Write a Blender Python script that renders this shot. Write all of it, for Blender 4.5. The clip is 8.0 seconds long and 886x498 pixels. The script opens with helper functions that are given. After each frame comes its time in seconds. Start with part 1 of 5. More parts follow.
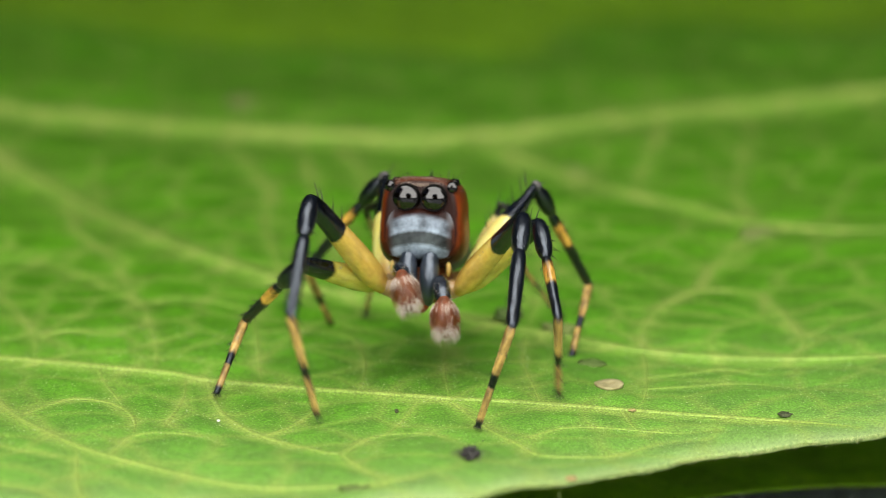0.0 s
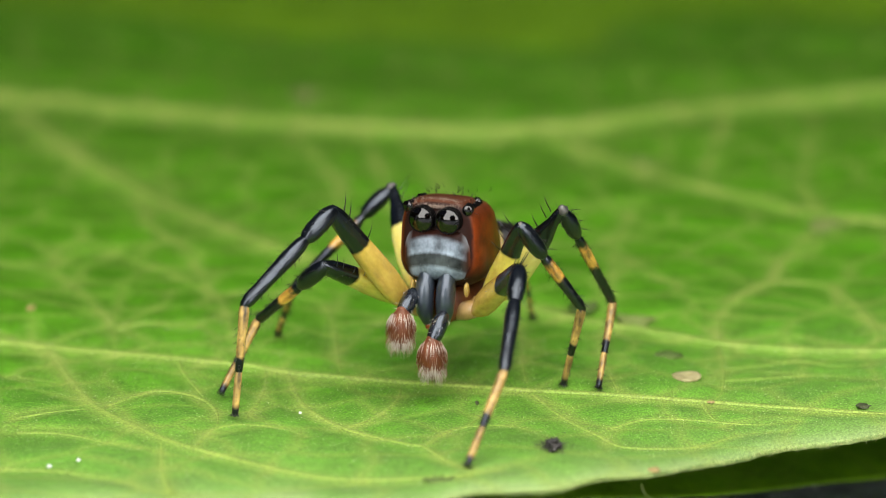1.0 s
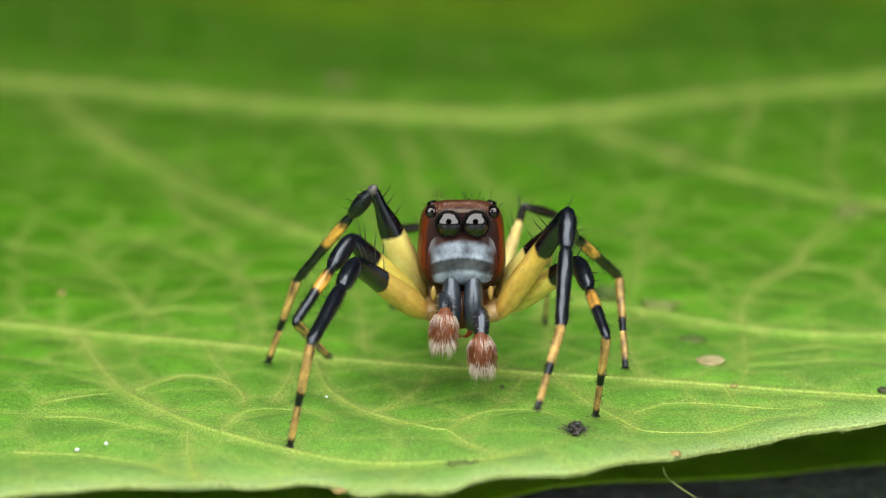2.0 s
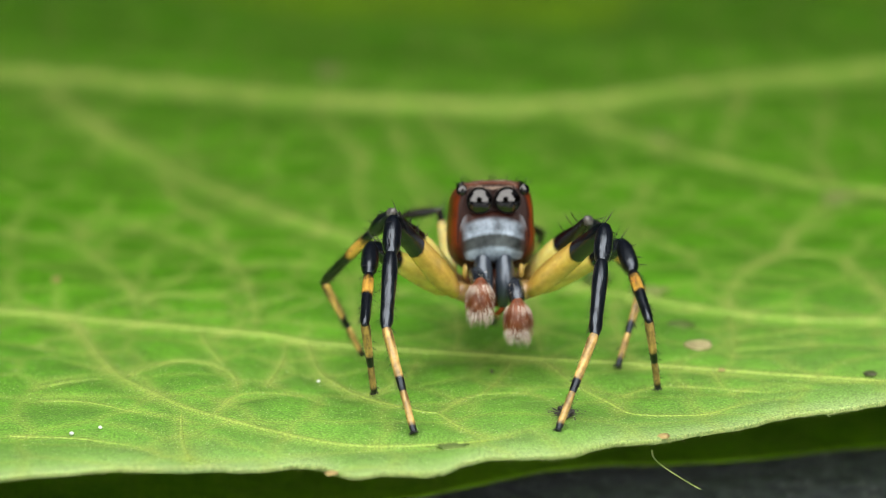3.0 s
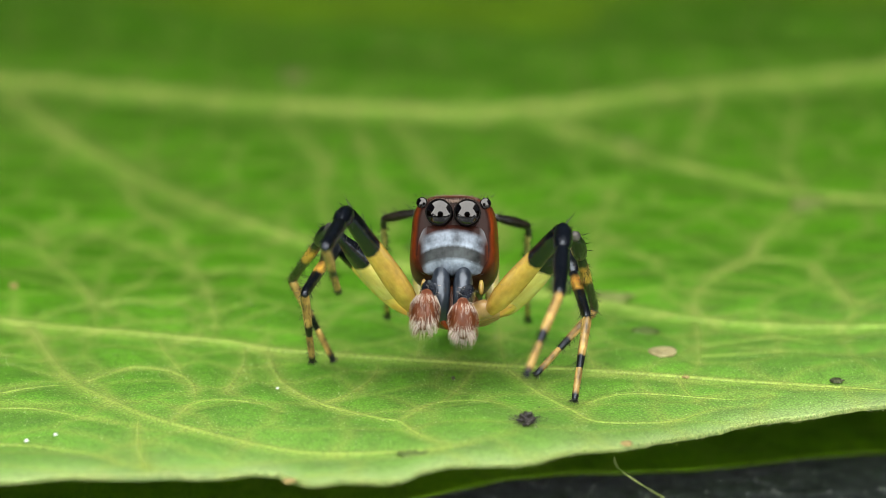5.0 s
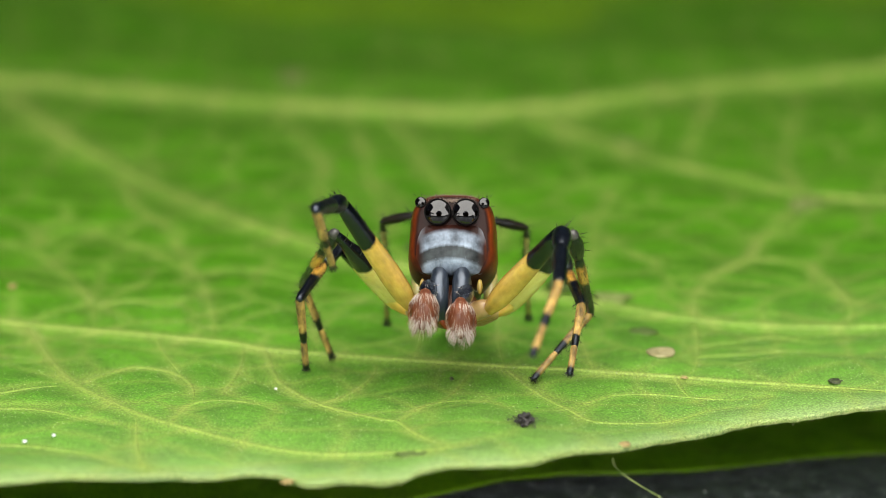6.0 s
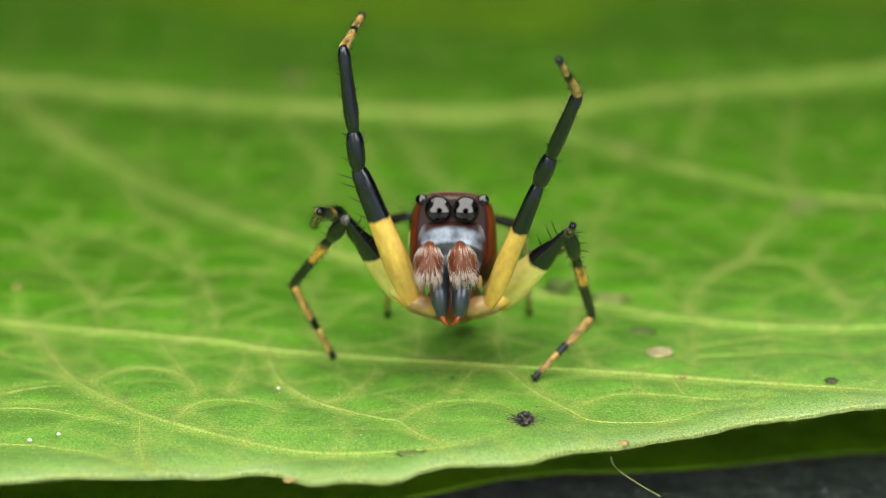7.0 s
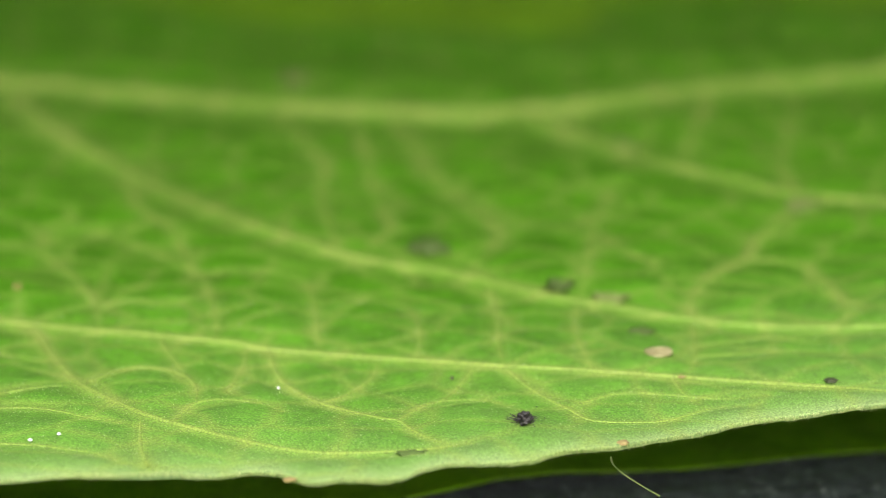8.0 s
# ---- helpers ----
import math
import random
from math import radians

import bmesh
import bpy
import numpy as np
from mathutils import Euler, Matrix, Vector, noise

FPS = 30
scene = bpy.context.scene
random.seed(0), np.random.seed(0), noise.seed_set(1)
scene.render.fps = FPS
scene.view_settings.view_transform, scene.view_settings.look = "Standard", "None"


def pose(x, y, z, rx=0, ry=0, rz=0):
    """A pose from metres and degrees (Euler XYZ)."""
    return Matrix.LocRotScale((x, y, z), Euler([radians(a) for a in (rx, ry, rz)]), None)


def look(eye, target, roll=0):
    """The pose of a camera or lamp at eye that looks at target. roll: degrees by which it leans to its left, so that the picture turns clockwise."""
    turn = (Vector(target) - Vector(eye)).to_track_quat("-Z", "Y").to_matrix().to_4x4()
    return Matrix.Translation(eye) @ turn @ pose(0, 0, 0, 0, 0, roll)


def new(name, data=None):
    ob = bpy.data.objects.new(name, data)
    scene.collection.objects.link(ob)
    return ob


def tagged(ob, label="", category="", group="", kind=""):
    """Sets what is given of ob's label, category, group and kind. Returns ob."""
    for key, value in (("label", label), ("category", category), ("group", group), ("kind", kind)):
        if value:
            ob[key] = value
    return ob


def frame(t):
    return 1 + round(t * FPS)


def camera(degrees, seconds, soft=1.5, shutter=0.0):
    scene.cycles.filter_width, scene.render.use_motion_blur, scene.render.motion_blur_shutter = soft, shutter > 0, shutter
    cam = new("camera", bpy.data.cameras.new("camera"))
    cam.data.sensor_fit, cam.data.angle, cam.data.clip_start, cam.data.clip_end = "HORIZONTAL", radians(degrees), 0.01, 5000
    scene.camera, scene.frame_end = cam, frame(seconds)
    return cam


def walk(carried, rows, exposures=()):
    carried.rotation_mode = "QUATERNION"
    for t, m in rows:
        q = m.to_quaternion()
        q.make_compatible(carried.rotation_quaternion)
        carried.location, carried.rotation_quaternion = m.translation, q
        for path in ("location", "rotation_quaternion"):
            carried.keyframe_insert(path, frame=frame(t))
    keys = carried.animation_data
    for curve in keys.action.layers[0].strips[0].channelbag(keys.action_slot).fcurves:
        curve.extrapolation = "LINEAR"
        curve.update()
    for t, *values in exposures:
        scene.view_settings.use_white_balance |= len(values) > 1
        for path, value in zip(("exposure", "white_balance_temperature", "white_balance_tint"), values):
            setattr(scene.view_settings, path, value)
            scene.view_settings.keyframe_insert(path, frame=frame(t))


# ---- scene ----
MM = 0.001


def mm(p):
    return Vector(p) * MM


# ---- camera: a macro lens a hand's length from the spider, hand-held ----
cam = camera(7.25, 8.0, soft=0.6, shutter=0.5)
cam.data.dof.use_dof = True
cam.data.dof.focus_distance = 145.7 * MM
cam.data.dof.aperture_fstop = 102.0
PATH = [
    (0.0, (0.437, -142.580, 35.645), (1.168, 3.660, 2.279), 0.223),
    (0.5, (0.117, -142.480, 35.655), (0.421, 3.738, 2.188), 0.172),
    (1.0, (-1.515, -143.406, 35.962), (-0.506, 2.769, 2.320), 0.201),
    (1.5, (-1.415, -144.222, 36.131), (-0.949, 1.929, 2.372), 0.171),
    (1.7, (-0.876, -144.377, 36.397), (-1.031, 1.702, 2.325), 0.161),
    (2.8, (-0.595, -146.173, 36.230), (-0.949, -0.047, 2.361), -0.056),
    (3.0, (-0.648, -146.327, 36.387), (-0.854, -0.232, 2.382), -0.017),
    (3.5, (-0.544, -146.327, 36.441), (-0.607, -0.236, 2.421), -0.050),
    (4.0, (-0.225, -145.135, 35.966), (-0.271, 1.006, 2.164), -0.036),
    (4.5, (-0.042, -144.544, 35.697), (-0.060, 1.634, 2.054), 0.005),
    (6.0, (-0.027, -144.519, 35.765), (0.008, 1.650, 2.078), 0.018),
    (6.5, (-0.159, -144.704, 35.874), (0.007, 1.451, 2.127), 0.030),
    (7.0, (-0.009, -146.033, 36.163), (-0.002, 0.128, 2.446), 0.000),
    (7.5, (-0.001, -146.062, 36.147), (0.000, 0.104, 2.449), -0.010),
    (8.0, (0.000, -146.198, 36.228), (0.000, -0.042, 2.485), 0.000),
]
walk(cam, [(t, look(mm(e), mm(a), r)) for t, e, a, r in PATH])

# ---- light: bright overcast sky over the leaf, soft sun from above ----
world = bpy.data.worlds.new("sky")
scene.world = world
world.use_nodes = True
wn = world.node_tree.nodes
sky = wn.new("ShaderNodeTexSky")
sky.sky_type = "NISHITA"
sky.sun_disc = False
sky.sun_elevation = radians(58)
sky.sun_rotation = radians(150)
sky.dust_density = 4.0
sky.air_density = 1.0
wn["Background"].inputs["Strength"].default_value = 0.022
world.node_tree.links.new(sky.outputs["Color"], wn["Background"].inputs["Color"])
sun = new("sun", bpy.data.lights.new("sun", "SUN"))
sun.data.energy = 0.5
sun.data.angle = radians(35)
sun.data.color = (1.0, 0.96, 0.88)
sun.matrix_world = look((0.3, -0.55, 1.0), (0, 0, 0))
scene.view_settings.exposure = 0.0


# ---- materials ----
def mat(name):
    m = bpy.data.materials.new(name)
    m.use_nodes = True
    return m, m.node_tree.nodes, m.node_tree.links, m.node_tree.nodes["Principled BSDF"]


def ramp(n, stops):
    r = n.new("ShaderNodeValToRGB")
    e = r.color_ramp.elements
    while len(e) < len(stops):
        e.new(0.5)
    for k, (p, c) in zip(e, stops):
        k.position, k.color = p, (*c, 1)
    return r


def noise_node(n, l, scale, detail=4, coord=None, rough=0.55):
    tx = n.new("ShaderNodeTexNoise")
    tx.inputs["Scale"].default_value = scale
    tx.inputs["Detail"].default_value = detail
    tx.inputs["Roughness"].default_value = rough
    if coord is None:
        coord = n.new("ShaderNodeTexCoord").outputs["Object"]
    l.new(coord, tx.inputs["Vector"])
    return tx


def bump(n, l, height, b, strength, dist, under=None):
    bp = n.new("ShaderNodeBump")
    bp.inputs["Strength"].default_value = strength
    bp.inputs["Distance"].default_value = dist * MM
    l.new(height, bp.inputs["Height"])
    if under:
        l.new(under, bp.inputs["Normal"])
    l.new(bp.outputs["Normal"], b.inputs["Normal"])
    return bp.outputs["Normal"]


def mixc(n, l, fac, a, b, kind="MIX"):
    x = n.new("ShaderNodeMix")
    x.data_type = "RGBA"
    x.blend_type = kind
    for sock, v in ((x.inputs[0], fac), (x.inputs[6], a), (x.inputs[7], b)):
        if isinstance(v, (tuple, float, int)):
            sock.default_value = (*v, 1) if isinstance(v, tuple) else v
        else:
            l.new(v, sock)
    return x.outputs[2]


def leaf_material(name, deep, fresh, vein, tint=(0.6, 0.85, 0.1), thin=0.25, margin_sheen=(0.38, 0.53, 0.20)):
    """Leaf skin: mottled green, pale along the veins, small puckered cells."""
    m, n, l, b = mat(name)
    co = n.new("ShaderNodeTexCoord").outputs["Object"]
    big = noise_node(n, l, 170, 3, co)
    fine = noise_node(n, l, 2600, 5, co, 0.65)
    c = mixc(n, l, big.outputs["Fac"], deep, fresh)
    mid = noise_node(n, l, 700, 4, co, 0.6)
    c = mixc(n, l, 0.3, c, ramp_of(n, l, mid.outputs["Fac"], 0.28, 0.7), "OVERLAY")
    c = mixc(n, l, 0.2, c, ramp_of(n, l, fine.outputs["Fac"], 0.3, 0.72), "OVERLAY")
    vor = n.new("ShaderNodeTexVoronoi")
    vor.feature = "DISTANCE_TO_EDGE"
    vor.voronoi_dimensions = "2D"
    vor.inputs["Scale"].default_value = 560
    warp = n.new("ShaderNodeVectorMath")
    warp.operation = "MULTIPLY_ADD"
    wob = noise_node(n, l, 900, 2, co)
    warp.inputs[1].default_value = (0.0007, 0.0007, 0.0)
    l.new(wob.outputs["Color"], warp.inputs[0])
    l.new(co, warp.inputs[2])
    l.new(warp.outputs[0], vor.inputs["Vector"])
    net = ramp(n, [(0.0, (1, 1, 1)), (0.04, (0.7, 0.7, 0.7)), (0.16, (0, 0, 0))])
    l.new(vor.outputs["Distance"], net.inputs["Fac"])
    at = n.new("ShaderNodeAttribute")
    at.attribute_name = "vein"
    half = n.new("ShaderNodeMath")
    half.operation = "MULTIPLY_ADD"
    half.inputs[1].default_value = 0.43
    half.use_clamp = True
    l.new(net.outputs["Color"], half.inputs[0])
    l.new(at.outputs["Fac"], half.inputs[2])
    mg = n.new("ShaderNodeAttribute")
    mg.attribute_name = "margin_sheen"
    c = mixc(n, l, mg.outputs["Fac"], c, margin_sheen)
    c = mixc(n, l, half.outputs[0], c, vein)
    grain = n.new("ShaderNodeTexVoronoi")
    grain.inputs["Scale"].default_value = 19000
    l.new(co, grain.inputs["Vector"])
    c = mixc(n, l, 0.32, c, ramp_of(n, l, grain.outputs["Distance"], 0.75, 0.05), "OVERLAY")
    l.new(c, b.inputs["Base Color"])
    b.inputs["Roughness"].default_value = 0.5
    b.inputs["Specular IOR Level"].default_value = 0.30
    vb = ramp(n, [(0.0, (0, 0, 0)), (0.25, (1, 1, 1))])
    l.new(vor.outputs["Distance"], vb.inputs["Fac"])
    nb = bump(n, l, vb.outputs["Color"], b, 0.35, 0.05)
    nb = bump(n, l, fine.outputs["Fac"], b, 0.6, 0.03, nb)
    bump(n, l, grain.outputs["Distance"], b, 0.5, 0.025, nb)
    tr = n.new("ShaderNodeBsdfTranslucent")
    l.new(mixc(n, l, 0.55, c, tint, "MULTIPLY"), tr.inputs["Color"])
    mx = n.new("ShaderNodeMixShader")
    mx.inputs[0].default_value = thin
    l.new(b.outputs[0], mx.inputs[1])
    l.new(tr.outputs[0], mx.inputs[2])
    l.new(mx.outputs[0], n["Material Output"].inputs["Surface"])
    return m


def ramp_of(n, l, value, lo, hi):
    lo_c, hi_c = ((0, 0, 0), (1, 1, 1)) if lo < hi else ((1, 1, 1), (0, 0, 0))
    r = ramp(n, [(min(lo, hi), lo_c), (max(lo, hi), hi_c)])
    l.new(value, r.inputs["Fac"])
    return r.outputs["Color"]


COOL = (0.72, 0.84, 1.0, 1)


def plain(name, a, b_, scale=4000, rough=0.4, bmp=0.2, dist=0.01, spec=0.5, coat=0.0, sub=0.0, cool=False):
    """Two-tone mottled surface with fine relief; scale is per metre."""
    m, n, l, b = mat(name)
    tx = noise_node(n, l, scale, 5)
    l.new(mixc(n, l, ramp_of(n, l, tx.outputs["Fac"], 0.3, 0.7), a, b_), b.inputs["Base Color"])
    b.inputs["Roughness"].default_value = rough
    b.inputs["Specular IOR Level"].default_value = spec
    b.inputs["Coat Weight"].default_value = coat
    b.inputs["Coat Roughness"].default_value = 0.12
    if cool:
        b.inputs["Specular Tint"].default_value = COOL
    if sub:
        b.inputs["Subsurface Weight"].default_value = sub
        b.inputs["Subsurface Radius"].default_value = (0.25 * MM, 0.18 * MM, 0.05 * MM)
        b.inputs["Subsurface Scale"].default_value = 1.0
    bump(n, l, tx.outputs["Fac"], b, bmp, dist)
    return m


def banded(name, stops, rough=0.3, coat=0.3, sub=0.0, bmp=0.25, lumps=0.6, mottle=0.35, spec=0.45, ragged=0.07):
    """Leg skin: colour bands along the segment (local z, in mm), with grain and soft ragged borders."""
    m, n, l, b = mat(name)
    co = n.new("ShaderNodeTexCoord").outputs["Object"]
    tx = noise_node(n, l, 5000, 4, co)
    sep = n.new("ShaderNodeSeparateXYZ")
    l.new(co, sep.inputs[0])
    top = stops[-1][0]
    ma = n.new("ShaderNodeMath")
    ma.operation = "MULTIPLY_ADD"
    ma.inputs[1].default_value = 1 / (MM * top)
    l.new(sep.outputs["Z"], ma.inputs[0])
    wob = n.new("ShaderNodeMath")
    wob.operation = "MULTIPLY_ADD"
    wob.inputs[1].default_value = ragged
    wob.inputs[2].default_value = -ragged / 2
    l.new(tx.outputs["Fac"], wob.inputs[0])
    l.new(wob.outputs[0], ma.inputs[2])
    r = ramp(n, [(p / top, c) for p, c in stops])
    l.new(ma.outputs[0], r.inputs["Fac"])
    c = mixc(n, l, mottle, r.outputs["Color"], ramp_of(n, l, tx.outputs["Fac"], 0.2, 0.75), "OVERLAY")
    strip = n.new("ShaderNodeMapping")
    strip.inputs["Scale"].default_value = (1.0, 1.0, 0.3)
    l.new(co, strip.inputs["Vector"])
    lump = noise_node(n, l, 3600, 3, strip.outputs[0])
    c = mixc(n, l, min(1, 1.6 * mottle), c, ramp_of(n, l, lump.outputs["Fac"], 0.32, 0.68), "OVERLAY")
    l.new(c, b.inputs["Base Color"])
    b.inputs["Roughness"].default_value = rough
    b.inputs["Specular IOR Level"].default_value = spec
    b.inputs["Specular Tint"].default_value = COOL
    b.inputs["Coat Weight"].default_value = coat
    b.inputs["Coat Roughness"].default_value = 0.15
    if sub:
        b.inputs["Subsurface Weight"].default_value = sub
        b.inputs["Subsurface Radius"].default_value = (0.3 * MM, 0.2 * MM, 0.05 * MM)
        b.inputs["Subsurface Scale"].default_value = 1.0
    nb = bump(n, l, lump.outputs["Fac"], b, lumps, 0.12)
    bump(n, l, tx.outputs["Fac"], b, bmp, 0.012, nb)
    return m


VEIN = (0.36, 0.49, 0.10)
M_leaf = leaf_material("leaf_skin", (0.070, 0.266, 0.002), (0.136, 0.392, 0.014), VEIN)
M_under = leaf_material("shade_leaf_skin", (0.16, 0.36, 0.008), (0.22, 0.44, 0.012), (0.25, 0.45, 0.04))
M_vein = plain("vein_skin", (0.19, 0.34, 0.04), (0.26, 0.39, 0.09), 2500, 0.5, 0.5, 0.03, 0.25)
M_fuzz = plain("leaf_fuzz", (0.45, 0.56, 0.16), (0.6, 0.68, 0.28), 2000, 0.5)
M_soil = plain("wet_soil", (0.045, 0.055, 0.065), (0.28, 0.31, 0.34), 2600, 0.36, 1.0, 0.25)
M_frass = plain("frass", (0.012, 0.011, 0.012), (0.05, 0.045, 0.04), 6000, 0.5, 0.6, 0.03)
M_husk = plain("husk", (0.25, 0.22, 0.09), (0.42, 0.38, 0.20), 5000, 0.5, 0.6, 0.03)
M_stain = plain("leaf_stain", (0.07, 0.12, 0.03), (0.13, 0.19, 0.05), 2500, 0.5, 0.5, 0.03, 0.2)
M_scale = plain("dull_scale", (0.16, 0.23, 0.05), (0.23, 0.28, 0.09), 2500, 0.5, 0.5, 0.03, 0.2)
M_white = plain("white_speck", (0.6, 0.66, 0.62), (0.75, 0.8, 0.76), 5000, 0.4)
M_pollen_sparkle = plain("pollen_sparkle", (0.35, 0.50, 0.18), (0.62, 0.70, 0.42), 5000, 0.4)
M_crumb = plain("dull_crumb", (0.03, 0.035, 0.02), (0.10, 0.12, 0.05), 5000, 0.5, 0.6, 0.03)
M_rust = plain("rust_fleck", (0.30, 0.21, 0.07), (0.40, 0.32, 0.13), 5000, 0.5)
M_black = plain("black_chitin", (0.002, 0.002, 0.002), (0.005, 0.004, 0.004), 3500, 0.45, 0.4, 0.03, 0.06)


def carapace_material():
    """Red-brown shield, black on the front of the head round the eyes and jaws."""
    m, n, l, b = mat("red_chitin")
    co = n.new("ShaderNodeTexCoord").outputs["Object"]
    tx = noise_node(n, l, 2500, 5, co)
    red = mixc(n, l, ramp_of(n, l, tx.outputs["Fac"], 0.3, 0.7), (0.045, 0.010, 0.003), (0.18, 0.033, 0.006))
    sep = n.new("ShaderNodeSeparateXYZ")
    l.new(co, sep.inputs[0])
    y = n.new("ShaderNodeMath")
    y.operation = "MULTIPLY_ADD"
    y.inputs[1].default_value = -1 / MM
    l.new(sep.outputs["Y"], y.inputs[0])
    wob = n.new("ShaderNodeMath")
    wob.operation = "MULTIPLY_ADD"
    wob.inputs[1].default_value = 0.06
    wob.inputs[2].default_value = -0.03
    l.new(tx.outputs["Fac"], wob.inputs[0])
    l.new(wob.outputs[0], y.inputs[2])
    front = ramp_of(n, l, y.outputs[0], 0.98, 1.05)
    crown = n.new("ShaderNodeMath")
    crown.operation = "MULTIPLY"
    crown.inputs[1].default_value = 1 / (4 * MM)
    l.new(sep.outputs["Z"], crown.inputs[0])
    red = mixc(n, l, ramp_of(n, l, crown.outputs[0], 0.50, 0.58), red, (0.075, 0.024, 0.011))
    red = mixc(n, l, ramp_of(n, l, crown.outputs[0], 0.19, 0.27), (0.02, 0.009, 0.005), red)
    l.new(mixc(n, l, front, red, (0.020, 0.007, 0.005)), b.inputs["Base Color"])
    b.inputs["Roughness"].default_value = 0.36
    b.inputs["Specular IOR Level"].default_value = 0.12
    b.inputs["Coat Weight"].default_value = 0.0
    b.inputs["Coat Roughness"].default_value = 0.2
    bump(n, l, tx.outputs["Fac"], b, 0.3, 0.015)
    return m


M_red = carapace_material()
M_fang = plain("red_fang", (0.16, 0.02, 0.006), (0.3, 0.06, 0.012), 2500, 0.3, 0.2, 0.01)
M_amber = plain("amber_chitin", (0.16, 0.085, 0.03), (0.46, 0.31, 0.12), 2600, 0.35, 0.3, 0.012, 0.5, 0.2, 0.3)
M_jaw = plain("jaw_chitin", (0.007, 0.010, 0.015), (0.024, 0.031, 0.044), 3000, 0.33, 0.6, 0.05, 0.9, 0.3, cool=True)
M_gloss = plain("glossy_black_chitin", (0.004, 0.005, 0.007), (0.012, 0.014, 0.02), 3000, 0.22, 0.8, 0.06, 0.8, 0.3, cool=True)
M_bulb = plain("palp_skin", (0.07, 0.018, 0.006), (0.18, 0.05, 0.014), 4000, 0.4, 0.4, 0.02)
M_palefur = plain("pale_fur", (0.42, 0.36, 0.30), (0.66, 0.59, 0.52), 3000, 0.5)
M_rustfur = plain("rust_fur", (0.085, 0.022, 0.006), (0.23, 0.07, 0.018), 3000, 0.6, 0.2, 0.01, 0.15)
M_spine = plain("black_spine", (0.006, 0.006, 0.007), (0.02, 0.02, 0.02), 3000, 0.35)
M_joint = plain("joint_skin", (0.03, 0.03, 0.03), (0.11, 0.105, 0.095), 5000, 0.4, 0.3, 0.01)
M_lobe = plain("yellow_lobe", (0.22, 0.14, 0.03), (0.42, 0.30, 0.08), 3500, 0.35, 0.3, 0.012, 0.5, 0.0, 0.3)
M_belly = plain("abdomen_skin", (0.016, 0.016, 0.018), (0.07, 0.068, 0.066), 2200, 0.5, 0.5, 0.03)

BK = (0.0015, 0.002, 0.0032)
YL = (0.52, 0.36, 0.07)
YG = (0.54, 0.46, 0.09)
TAN = (0.36, 0.235, 0.07)
YP = (0.68, 0.60, 0.18)
OR = (0.58, 0.32, 0.07)


def eye_material():
    m, n, l, b = mat("eye_lens")
    tx = noise_node(n, l, 3000, 2)
    l.new(mixc(n, l, tx.outputs["Fac"], (0.0004, 0.0003, 0.0003), (0.0014, 0.0007, 0.0005)), b.inputs["Base Color"])
    b.inputs["Roughness"].default_value = 0.015
    b.inputs["IOR"].default_value = 1.62
    return m


